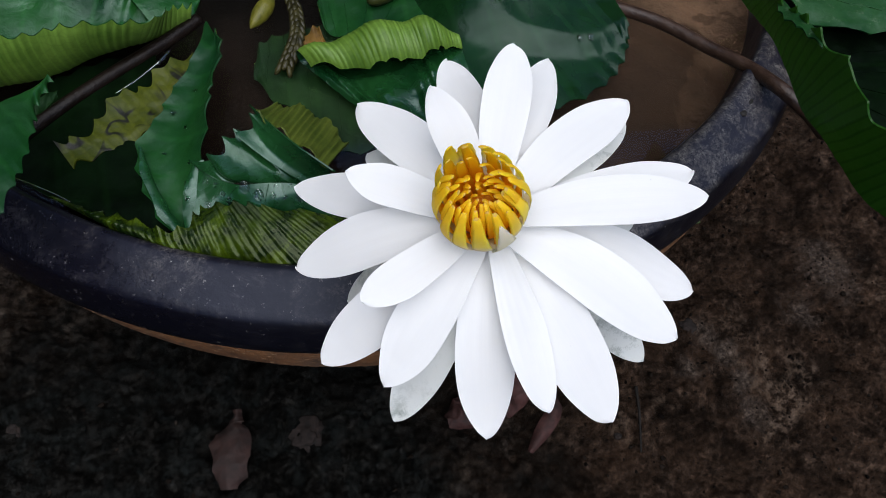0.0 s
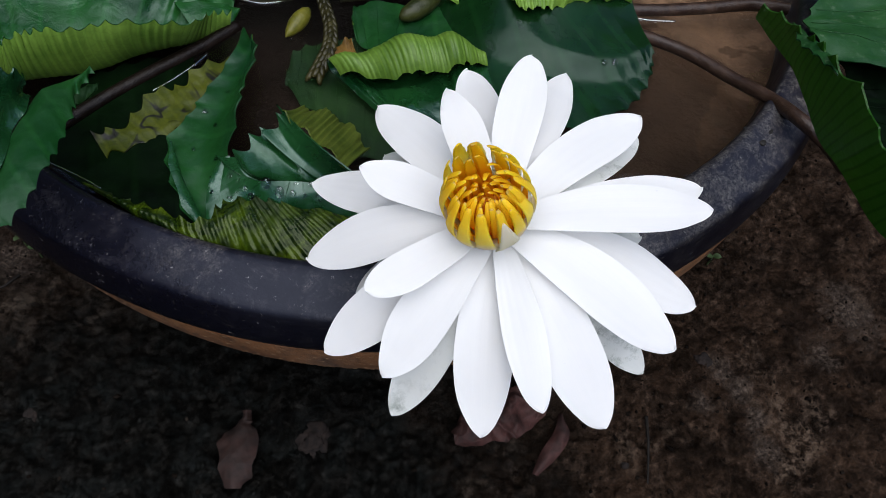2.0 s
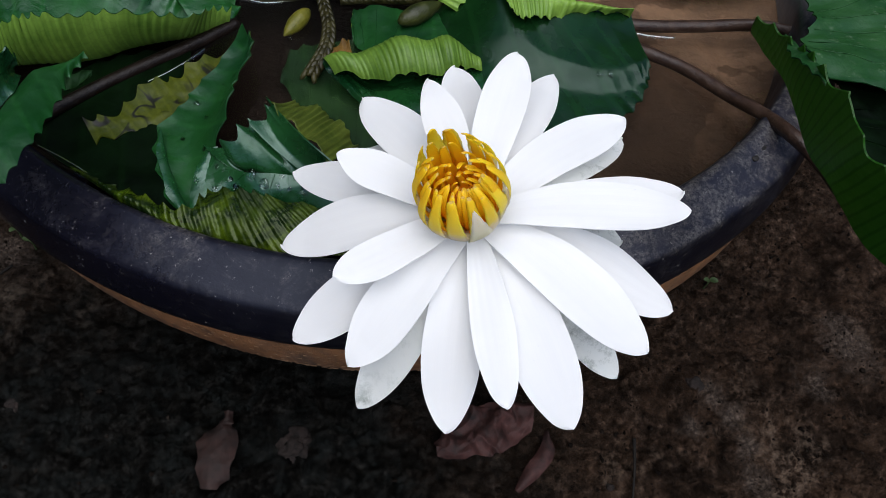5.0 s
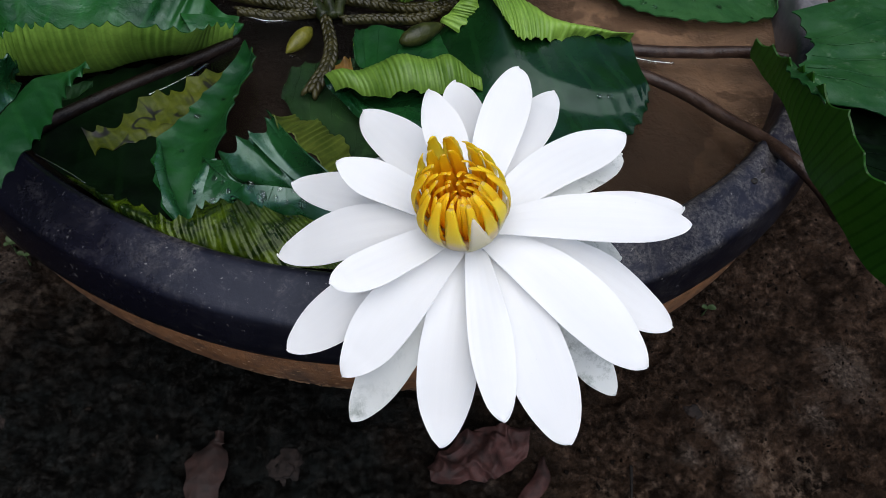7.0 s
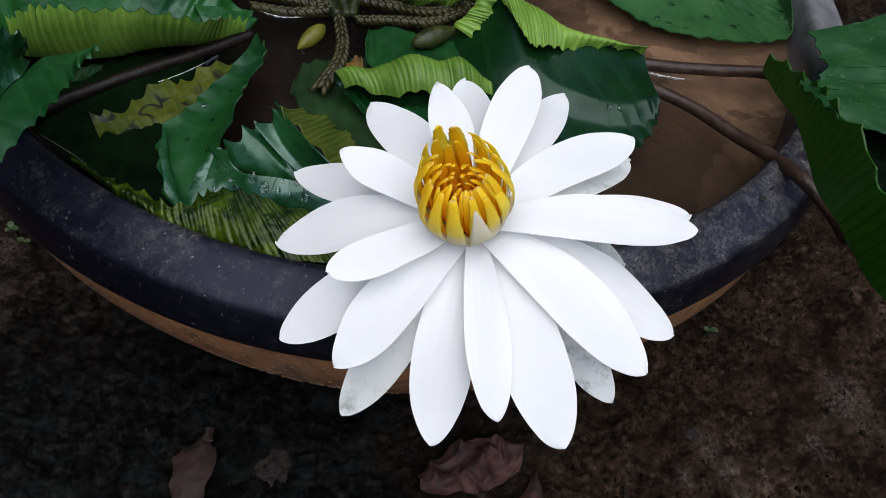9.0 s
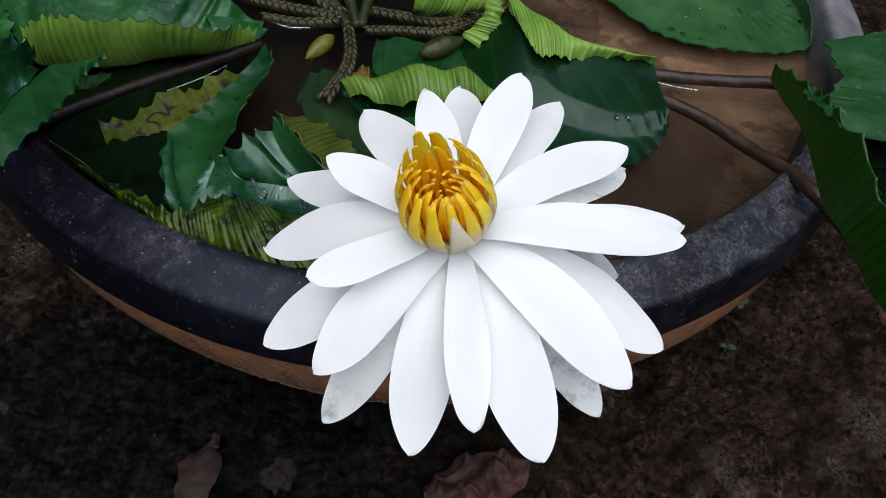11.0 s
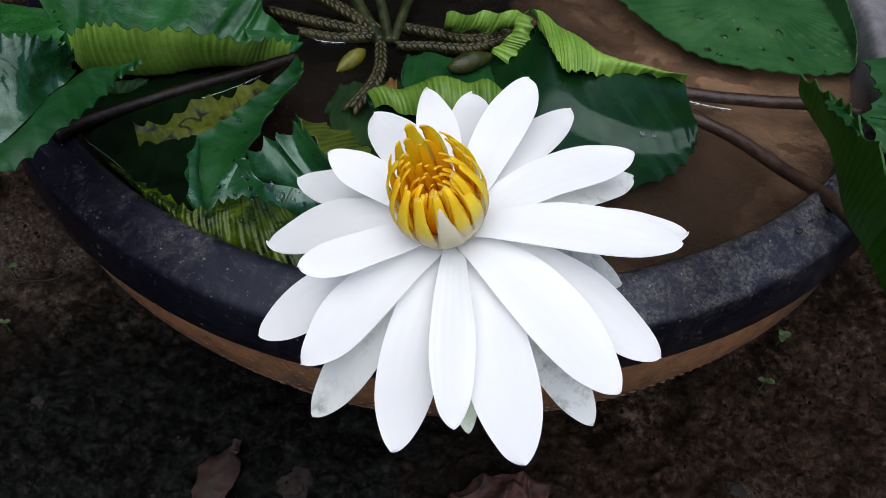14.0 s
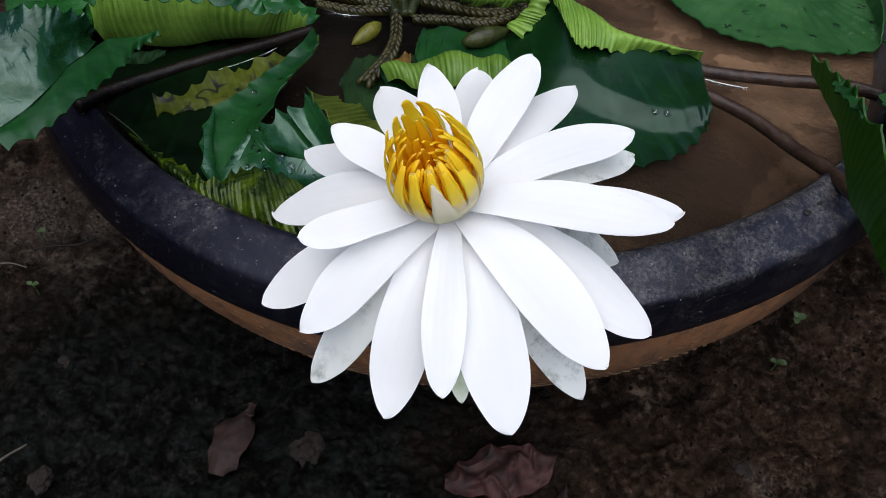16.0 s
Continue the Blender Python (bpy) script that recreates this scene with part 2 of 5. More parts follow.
def petal_material(name, stain):
    m = Nodes(name)
    vein = m.noise(3.0, 4, 0.6, m.coords("UV", (0.5, 16, 1)))
    col = m.mix(m.ramp(vein, (0.35, 0.0), (0.7, 1.0)), (0.925, 0.925, 0.92), (0.905, 0.91, 0.905))
    col = m.mix(m.ramp(m.noise(55, 4, 0.6), (0.50, 0.0), (0.75, 0.5)), col, (0.89, 0.90, 0.90))
    col = m.mix(m.ramp(m.noise(420, 3, 0.6), (0.74, 0.0), (0.80, 0.30)), col, (0.62, 0.63, 0.60))
    if stain:
        blot = m.math("MULTIPLY", m.ramp(m.noise(95, 6, 0.8), (0.50, 0.0), (0.66, 0.8)), m.ramp(m.noise(30, 3, 0.6), (0.42, 0.1), (0.58, 1.0)))
        col = m.mix(blot, m.mix(0.4, col, (0.74, 0.78, 0.73)), (0.30, 0.34, 0.30))
    m.color(col).rough(0.6)
    m.bump(vein, 0.12, 0.0004)
    m.put(Specular_IOR_Level=0.2)
    m.thin(col, 0.48)
    return m.mat


def stamen_material(name, low, mid, high, foot=(0.86, 0.86, 0.72)):
    m = Nodes(name)
    uv = m.tree.nodes.new("ShaderNodeTexCoord")
    sep = m.tree.nodes.new("ShaderNodeSeparateXYZ")
    m.link(uv.outputs["UV"], sep.inputs[0])
    along = m.math("ADD", sep.outputs[0], m.math("MULTIPLY", m.math("SUBTRACT", m.noise(500, 3, 0.6), 0.5), 0.16))
    col = m.ramp(along, (0.0, foot), (0.38, foot), (0.52, low), (0.72, mid), (0.93, high), (0.985, high), (1.0, (0.80, 0.62, 0.16)))
    info = m.tree.nodes.new("ShaderNodeObjectInfo")
    col = m.mix(m.math("MULTIPLY", info.outputs["Random"], 0.14), col, (1.0, 0.55, 0.004))
    # pollen crumbs
    col = m.mix(m.ramp(m.noise(1300, 3, 0.7), (0.64, 0.0), (0.72, 0.5)), col, (0.95, 0.72, 0.12))
    m.color(col).rough(0.45).bump(m.noise(900, 3, 0.6), 0.35, 0.0004)
    m.thin(col, 0.6)
    return m.mat


def water_material():
    m = Nodes("water")
    m.color((0.90, 0.86, 0.80)).rough(0.02)
    m.put(Transmission_Weight=1.0, IOR=1.33, Specular_IOR_Level=0.22)
    return m.mat


def mud_material():
    m = Nodes("mud")
    big = m.noise(18, 5, 0.65)
    col = m.mix(m.ramp(big, (0.35, 0.0), (0.68, 1.0)), (0.062, 0.041, 0.028), (0.150, 0.094, 0.060))
    col = m.mix(m.ramp(m.noise(90, 5, 0.7), (0.58, 0.0), (0.72, 0.6)), col, (0.03, 0.018, 0.011))
    patch = m.ramp(m.noise(11, 4, 0.6, None, 0.5), (0.485, 0.0), (0.505, 0.60))
    col = m.mix(patch, col, (0.030, 0.018, 0.012))
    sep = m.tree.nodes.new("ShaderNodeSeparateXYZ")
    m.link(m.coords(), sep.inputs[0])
    # near black towards the left: the deep shade over that water is painted in
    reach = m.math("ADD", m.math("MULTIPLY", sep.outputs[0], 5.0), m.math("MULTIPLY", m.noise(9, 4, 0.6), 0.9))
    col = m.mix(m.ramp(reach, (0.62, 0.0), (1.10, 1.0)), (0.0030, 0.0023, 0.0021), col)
    # darker along the front, with rim and flower shadow put into the colour
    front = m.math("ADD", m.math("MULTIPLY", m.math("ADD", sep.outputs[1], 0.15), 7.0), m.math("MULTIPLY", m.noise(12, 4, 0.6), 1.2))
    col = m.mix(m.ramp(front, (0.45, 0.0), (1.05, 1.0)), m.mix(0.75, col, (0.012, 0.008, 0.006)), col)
    m.color(col).rough(0.9).bump(big, 0.5, 0.01)
    m.put(Specular_IOR_Level=0.03)
    return m.mat


def stem_material(name, a, b, shine=0.3):
    m = Nodes(name)
    t = m.noise(120, 5, 0.65)
    col = m.mix(m.ramp(t, (0.35, 0.0), (0.7, 1.0)), a, b)
    col = m.mix(m.ramp(m.noise(55, 5, 0.75, None, 0.6), (0.55, 0.0), (0.68, 0.6)), col, tuple(0.35 * c for c in a))
    m.color(col).rough(m.ramp(t, (0.35, 0.28), (0.65, 0.5))).bump(t, 0.6, 0.0016).bump(m.noise(420, 4, 0.7), 0.4, 0.0006)
    m.put(Specular_IOR_Level=shine)
    return m.mat


def plain_material(name, a, b, scale=90, rough=0.8):
    m = Nodes(name)
    t = m.noise(scale, 6, 0.7)
    m.color(m.mix(m.ramp(t, (0.35, 0.0), (0.68, 1.0)), a, b)).rough(rough).bump(t, 0.5, 0.0015)
    m.put(Specular_IOR_Level=0.25)
    return m.mat


SOIL = soil_material()
LEAF = leaf_top_material("leaf_top", (0.0025, 0.025, 0.0045), (0.012, 0.072, 0.012), 0.24, 0.34, 1.5)
LEAF_SATIN = leaf_top_material("satin_leaf_top", (0.003, 0.026, 0.006), (0.009, 0.052, 0.010), 0.30, 0.22)
LEAF_PALE = leaf_top_material("pale_leaf_top", (0.006, 0.034, 0.009), (0.017, 0.062, 0.016), 0.34, 0.17, 1.0, 0.04, True)
UNDER = leaf_under_material("leaf_underside", (0.10, 0.215, 0.024), (0.24, 0.41, 0.060), 8.0)
LEAF_WET = leaf_top_material("wet_leaf_top", (0.0018, 0.018, 0.005), (0.008, 0.046, 0.011), 0.13, 0.52, 1.7)
LEAF_FILM = leaf_top_material("filmed_leaf_top", (0.003, 0.026, 0.008), (0.009, 0.048, 0.013), 0.19, 0.60, 0.9)
UNDER_ROLL = leaf_under_material("rolled_leaf_underside", (0.070, 0.155, 0.016), (0.165, 0.29, 0.040), 9.0)
UNDER_MID = leaf_under_material("dim_leaf_underside", (0.032, 0.058, 0.006), (0.10, 0.13, 0.018), 10.0, 1.7)
LEAF_SHEEN = leaf_top_material("smooth_leaf_top", (0.0015, 0.011, 0.0025), (0.005, 0.027, 0.006), 0.17, 0.26, 0.45)
UNDER_DULL = leaf_under_material("dull_leaf_underside", (0.016, 0.080, 0.006), (0.032, 0.13, 0.012), 3.0, 0.2, False, 0.45)
# leaf green taken down to near black: the shade is in the colour
LEAF_DARK = leaf_top_material("shaded_leaf_top", (0.0006, 0.0018, 0.0006), (0.002, 0.0075, 0.0016), 0.5, 0.03)
LEAF_SUNK = leaf_top_material("sunken_leaf_top", (0.002, 0.011, 0.003), (0.010, 0.031, 0.007), 0.5, 0.1)
LEAF_THIN = leaf_under_material("thin_drooping_leaf", (0.014, 0.075, 0.006), (0.028, 0.12, 0.012), 7.0, 0.2, False, 0.50, (0.13, 0.27, 0.055))
UNDER_WET = leaf_under_material("wet_leaf_underside", (0.022, 0.050, 0.002), (0.076, 0.115, 0.006), 9.0, 1.2, False, 0.25, None, True)
UNDER_YELLOW = leaf_under_material("yellowing_leaf", (0.022, 0.038, 0.002), (0.080, 0.094, 0.005), 6.0, 1.3, True)
LEAF_ROUND = leaf_top_material("round_leaf_top", (0.011, 0.050, 0.013), (0.030, 0.090, 0.027), 0.32, 0.25, 1.0, 0.03, True)
GLAZE = glaze_material()
CLAY = clay_material()
PETAL = petal_material("white_petal", False)
PETAL_STAINED = petal_material("stained_petal", True)
STAMEN = stamen_material("golden_stamen", (0.96, 0.92, 0.20), (0.97, 0.87, 0.08), (0.98, 0.79, 0.035), (0.92, 0.92, 0.76))
STAMEN_INNER = stamen_material("orange_stamen", (1.0, 0.75, 0.022), (1.0, 0.80, 0.028), (1.0, 0.83, 0.040), (1.0, 0.62, 0.014))
SEPAL = plain_material("pale_sepal", (0.50, 0.58, 0.36), (0.78, 0.80, 0.70), 90, 0.6)
CREAM = stamen_material("cream_cup", (0.93, 0.93, 0.82), (0.94, 0.94, 0.86), (0.94, 0.94, 0.88), (0.92, 0.92, 0.76))
WATER = water_material()
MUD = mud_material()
STEM = stem_material("brown_stem", (0.016, 0.0085, 0.006), (0.046, 0.026, 0.017))
STEM_DARK = stem_material("dark_stem", (0.003, 0.0020, 0.0016), (0.012, 0.0075, 0.0055), 0.16)
STALK = stem_material("ringed_stalk", (0.009, 0.0085, 0.0022), (0.046, 0.041, 0.011))
BUD = stem_material("bud_skin", (0.055, 0.060, 0.006), (0.15, 0.135, 0.014))
BUD_DULL = stem_material("sunken_bud_skin", (0.013, 0.018, 0.004), (0.040, 0.046, 0.009))
STALK_GREEN = stem_material("green_stalk", (0.006, 0.009, 0.002), (0.026, 0.034, 0.007))
DECAYED = plain_material("decayed_leaf", (0.070, 0.036, 0.006), (0.16, 0.085, 0.012), 150, 0.5)
DEAD = plain_material("dead_leaf", (0.008, 0.0050, 0.0042), (0.034, 0.017, 0.014), 75, 0.7)
DEAD_RED = plain_material("dead_red_leaf", (0.006, 0.0038, 0.0033), (0.066, 0.027, 0.024), 62, 0.7)
STONE = plain_material("dirty_stone", (0.005, 0.0040, 0.0035), (0.022, 0.015, 0.0125), 220, 0.9)
WEED = plain_material("weed_leaf", (0.026, 0.048, 0.016), (0.055, 0.085, 0.032), 200, 0.5)

# ---- building tools ----


def thing(name, label, category, at=(0, 0, 0), group="", kind=""):
    ob = new(name)
    ob.location = at
    ob.empty_display_size = 0.02
    return tagged(ob, label, category, group, kind)


def mesh_of(name, verts, faces, uvs=None, mats=(), slots=None, smooth=True):
    me = bpy.data.meshes.new(name)
    me.from_pydata([tuple(v) for v in verts], [], faces)
    for m in mats:
        me.materials.append(m)
    if uvs is not None:
        layer = me.uv_layers.new(name="UVMap")
        flat = np.empty(len(me.loops) * 2, np.float32)
        idx = np.empty(len(me.loops), np.int32)
        me.loops.foreach_get("vertex_index", idx)
        flat[:] = np.asarray(uvs, np.float32)[idx].ravel()
        layer.data.foreach_set("uv", flat)
    me.polygons.foreach_set("use_smooth", [smooth] * len(me.polygons))
    if slots is not None:
        me.polygons.foreach_set("material_index", slots)
    me.update()
    return me


def part(name, data, material, parent=None, label=""):
    """Links a mesh (or bmesh) as one object under a thing or part."""
    if isinstance(data, bmesh.types.BMesh):
        me = bpy.data.meshes.new(name)
        data.to_mesh(me)
        data.free()
        me.polygons.foreach_set("use_smooth", [True] * len(me.polygons))
        data = me
    if material is not None and not data.materials:
        data.materials.append(material)
    ob = new(name, data)
    if parent is not None:
        ob.parent = parent
        # meshes hold world places: a thing's own place is taken off, a part stands at the origin
        spot = Vector(parent.location) if parent.parent is None else Vector()
        ob.matrix_parent_inverse = Matrix.Translation(-spot)
    if label:
        tagged(ob, label)
    return ob


def spline(points, n):
    """n places along a smooth curve through the points."""
    p = np.array(points, float)
    p = np.vstack([2 * p[0] - p[1], p, 2 * p[-1] - p[-2]])
    out = []
    for s in np.linspace(0, len(points) - 1, n):
        i = min(int(s), len(points) - 2)
        t = s - i
        a, b, c, d = p[i : i + 4]
        out.append(0.5 * (2 * b + (c - a) * t + (2 * a - 5 * b + 4 * c - d) * t * t + (3 * b - a - 3 * c + d) * t**3))
    return np.array(out)


def unit(v):
    return v / np.maximum(np.linalg.norm(v, axis=-1, keepdims=True), 1e-9)


def tooth_line(n, count, rng):
    """A sinuate margin: shallow bays between pointed teeth, 0 to 1."""
    if not count:
        return np.zeros(n)
    marks = np.cumsum(rng.uniform(0.6, 1.4, count + 1))
    marks = (marks - marks[0]) / (marks[-1] - marks[0])
    s = np.linspace(0, 1, n)
    k = np.clip(np.searchsorted(marks, s, side="right") - 1, 0, count - 1)
    f = (s - marks[k]) / (marks[k + 1] - marks[k])
    return np.abs(2 * f - 1) ** 1.6 * rng.uniform(0.6, 1.0, count)[k]


def sheet(grid, top, under, thick=0.0007):
    """A thin solid leaf from a grid of places (rows, columns, 3)."""
    nu, nv = grid.shape[:2]
    du, dv = np.gradient(grid, axis=0), np.gradient(grid, axis=1)
    nrm = unit(np.cross(du, dv))
    a, b = grid.reshape(-1, 3), (grid - nrm * thick).reshape(-1, 3)
    run = np.linalg.norm(np.diff(grid[:, nv // 2], axis=0), axis=-1)
    uu, vv = np.meshgrid(np.concatenate([[0], np.cumsum(run)]) * 10, np.linspace(0, 1, nv), indexing="ij")
    uv = np.stack([uu, vv], -1).reshape(-1, 2)
    k = nu * nv
    q = lambda i, j: i * nv + j
    faces, slots = [], []
    for i in range(nu - 1):
        for j in range(nv - 1):
            f = (q(i, j), q(i + 1, j), q(i + 1, j + 1), q(i, j + 1))
            faces.append(f), slots.append(0)
            faces.append(tuple(k + x for x in reversed(f))), slots.append(1)
    ring = [q(i, 0) for i in range(nu)] + [q(nu - 1, j) for j in range(1, nv)]
    ring += [q(i, nv - 1) for i in range(nu - 2, -1, -1)] + [q(0, j) for j in range(nv - 2, 0, -1)]
    m = len(ring)
    for i in range(m):
        j = (i + 1) % m
        faces.append((2 * k + j, 2 * k + i, 2 * k + m + i, 2 * k + m + j)), slots.append(0)
    a, b = np.vstack([a, b]), np.vstack([a[ring], b[ring]])
    uv = np.vstack([uv, uv, uv[ring], uv[ring]])
    return mesh_of("leaf", np.vstack([a, b]), faces, uv, (top, under), slots)


def blade(edge_a, edge_b, top=None, under=None, bulge=0.0, teeth_a=0, teeth_b=0, tooth=0.004, ribs=0, rib=0.0008,
          roll=(), scale=(1, 1), ruffle=0.0015, nu=110, nv=22, seed=1, shape=None, fan=(), wrinkle=0.0, veins=0, below=False):
    """A leaf's lamina between two margins, each a smooth curve. Past margin b it may go on as a roll of that radius through turn degrees.
    With a to the left of b, as seen along them from above, the top is uppermost."""
    rng = np.random.default_rng(seed)
    a, b = spline(edge_a, nu), spline(edge_b, nu)
    across = unit(b - a)
    along = unit(np.gradient((a + b) / 2, axis=0))
    nrm = unit(np.cross(along, across))
    turned = nrm[:, 2].mean() < 0
    if turned:
        nrm = -nrm
    ta, tb = tooth_line(nu, teeth_a, rng) * tooth, tooth_line(nu, teeth_b, rng) * tooth
    s = np.linspace(0, 1, nu)
    v = np.linspace(0, 1, nv)
    grid = a[:, None] + (b - a)[:, None] * v[None, :, None]
    sag = bulge * 4 * v * (1 - v)
    lift = sag[None] * np.ones((nu, 1))
    ph = rng.uniform(0, 6.28, 4)
    lift += ruffle * np.sin(s * 17 + ph[0])[:, None] * (np.abs(2 * v - 1) ** 2)[None] + 0.15 * ruffle * np.sin(s * 41 + 5 * v[None, :].T + ph[1]).T * 0.5
    if ribs and not roll:
        lift += rib * np.sin(s * ribs * 6.283 + ph[2] + 1.5 * np.sin(s * 9 + ph[3]))[:, None] * (0.4 + 0.6 * v)[None]
    if fan:
        lift += fan[1] * np.sin(s * fan[0] * 6.283 + 2.0 * np.sin(s * 11 + ph[1]) + ph[0])[:, None] * ((1 - v) ** 0.7)[None]
    if wrinkle:
        off = Vector((seed * 1.7, 0, 0))
        for i in range(nu):
            for j in range(nv):
                p = Vector(grid[i, j]) + off
                lift[i, j] += wrinkle * (0.6 * (0.35 - abs(noise.noise(p * 60))) + 0.5 * noise.noise(p * 34) + 0.25 * (0.3 - abs(noise.noise(p * 140))))
    grid = grid + nrm[:, None] * lift[..., None]
    grid = grid - (across * ta[:, None])[:, None] * ((1 - v) ** 5)[None, :, None]
    if not roll:
        grid = grid + (across * tb[:, None])[:, None] * (v ** 5)[None, :, None]
    extra = None
    if roll:
        # runs of (length, degrees), scaled along the margin
        size = np.interp(s, np.linspace(0, 1, len(scale)), scale)
        wave = (rib * np.sin(s * ribs * 6.283 + ph[2] + 1.5 * np.sin(s * 9 + ph[3])))[:, None] if ribs else 0.0
        here, ang, rows = grid[:, nv - 1].copy(), 0.0, [grid[:, nv - 1].copy()]
        last = sum(run for run, _ in roll)
        gone = 0.0
        for run, bend in roll:
            for k in range(9):
                ang += radians(bend) / 18
                gone += run / 9
                step = size * run / 9 + (tb / 9 if (run, bend) == roll[-1] else 0)
                here = here + (across * math.cos(ang) + nrm * math.sin(ang)) * step[:, None]
                ang += radians(bend) / 18
                out_n = nrm * math.cos(ang) - across * math.sin(ang)
                rows.append(here + out_n * (wave * min(1, 3 * gone / last) + 0.0005 * (np.sin(s * 21 + ph[3] + 2 * gone / last) + 0.6 * np.sin(s * 47 + ph[1] - 3 * gone / last))[:, None] * gone / last))
        extra = np.stack(rows, 1)
    if shape is not None:
        grid = shape(grid)
    flip = (lambda g: g[::-1]) if turned else (lambda g: g)
    made = [("lamina", sheet(flip(grid), top or LEAF, under or UNDER))]
    if extra is not None:
        made.append(("curled_edge", sheet(flip(extra), top or LEAF, under or UNDER)))
    for k in range(veins):
        # raised nerves run from the middle of margin a out towards margin b
        u0, u1 = 0.5 + 0.25 * (2 * (k + 0.5) / veins - 1), 0.5 + 0.46 * (2 * (k + 0.5) / veins - 1)
        run = [grid[int((u0 + (u1 - u0) * f) * (nu - 1)), int((0.04 + 0.90 * f) * (nv - 1))] + nrm[nu // 2] * (-0.0006 if below else 0.0001) for f in np.linspace(0, 1, 9)]
        made.append(("vein", tube_mesh(run, 0.00026, 24, 6, ends=(1.0, 0.35))))
    return made


def leaf(label, *blades, name="lily_leaf", group="lily leaves in the pot"):
    """A leaf of one or more laminae, each with its curled edge as a part."""
    first = blades[0][0][1]
    mid = Vector(np.mean([v.co[:] for v in first.vertices], axis=0))
    low = min(v.co.z for v in first.vertices)
    ob = thing(name, label, "leaf", (mid.x, mid.y, low), group)
    for k, made in enumerate(blades):
        for kind, me in made:
            if kind == "vein":
                part("vein", me, made[0][1].materials[0], ob)
                continue
            part("turned_edge" if k and kind == "lamina" else kind, me, None, ob, "" if not (k or kind == "curled_edge") else "wet shining margin" if me.materials[0] is LEAF_FILM else "ribbed yellow-green underside")
    return ob


def tube_mesh(points, radius, n=40, sides=12, rings=0, ring=0.0, ends=(1.0, 1.0), twist=0.0):
    p = spline(points, n)
    d = unit(np.gradient(p, axis=0))
    up = np.array([0.0, 0.0, 1.0])
    side = unit(np.cross(d, up + 1e-3))
    nrm = np.cross(side, d)
    s = np.linspace(0, 1, n)
    r = radius * np.interp(s, (0, 1), ends)
    if rings:
        r = r + ring * np.abs(np.sin(s * rings * math.pi)) ** 0.7
    verts, uvs, faces = [], [], []
    for i in range(n):
        for j in range(sides):
            t = 2 * math.pi * j / sides + twist * s[i]
            bump = 1.0 + (0.12 * math.sin(2 * t + s[i] * rings * 3.1) if rings else 0)
            verts.append(p[i] + (side[i] * math.cos(t) + nrm[i] * math.sin(t)) * r[i] * bump)
            uvs.append((s[i], j / sides))
    for i in range(n - 1):
        for j in range(sides):
            k = (j + 1) % sides
            faces.append((i * sides + j, i * sides + k, (i + 1) * sides + k, (i + 1) * sides + j))
    faces.append(tuple(range(sides))[::-1])
    faces.append(tuple((n - 1) * sides + j for j in range(sides)))
    return mesh_of("tube", verts, faces, uvs)


def lathe(profile, sides, wobble=None):
    """A turned body about the z axis from (radius, height) pairs."""
    verts, faces = [], []
    for i, (r, z) in enumerate(profile):
        for j in range(sides):
            t = 2 * math.pi * j / sides
            w = wobble(t, z) if wobble else 0
            verts.append(((r + w) * math.cos(t), (r + w) * math.sin(t), z))
    for i in range(len(profile) - 1):
        for j in range(sides):
            k = (j + 1) % sides
            faces.append((i * sides + j, i * sides + k, (i + 1) * sides + k, (i + 1) * sides + j))
    return verts, faces


# ---- ground ----


def soil_height(v):
    """Lumps, ridges, flakes and small holes of trodden earth."""
    lump = 0.008 * noise.noise(v * 9) + 0.006 * noise.noise(v * 28)
    ridge = 0.008 * (0.35 - abs(noise.noise(v * 42 + Vector((3, 1, 0)))))
    hole = -0.014 * max(0.0, noise.noise(v * 55 + Vector((0, 7, 2))) - 0.25)
    flake = 0.0045 * (0.3 - abs(noise.noise(v * 95 + Vector((1, 4, 0)))))
    return lump + ridge + hole + flake + 0.0036 * noise.noise(v * 190) + 0.0022 * noise.noise(v * 390)


def build_ground():
    """One sheet, fine and uneven about the pot, reaching the horizon."""
    xs = np.concatenate([-np.geomspace(400, 0.47, 26), np.linspace(-0.45, 0.55, 500), np.geomspace(0.57, 400, 26)])
    ys = np.concatenate([-np.geomspace(400, 0.47, 26), np.linspace(-0.45, 0.10, 290), np.geomspace(0.11, 400, 30)])
    n = len(xs)
    verts = []
    for y in ys:
        for x in xs:
            near = max(0.0, 1.0 - max(abs(x), abs(y)) / 0.62)
            h = soil_height(Vector((x, y, 0.0))) if near > 0 else 0.0
            verts.append((x, y, h * min(1, near * 4) - 0.002))
    faces = [(i * n + j, i * n + j + 1, (i + 1) * n + j + 1, (i + 1) * n + j) for i in range(len(ys) - 1) for j in range(n - 1)]
    g = new("ground", mesh_of("ground", verts, faces, None, (SOIL,)))
    return tagged(g, "dark damp bare soil with grit and moss", "ground", kind="structure")


build_ground()


# unseen walls, added to block low sky and keep reflections dark
def shade_wall(name, cx, cy, w, d, h=1.5):
    bm = bmesh.new()
    bmesh.ops.create_cube(bm, size=1.0)
    bmesh.ops.scale(bm, vec=(w, d, h + 0.05), verts=bm.verts)
    bmesh.ops.translate(bm, vec=(cx, cy, h / 2 - 0.025), verts=bm.verts)
    bmesh.ops.bevel(bm, geom=bm.edges, offset=0.01, segments=2, affect="EDGES")
    return tagged(part(name, bm, WALL), "unseen dark wall added to block low sky light", "wall", kind="structure")


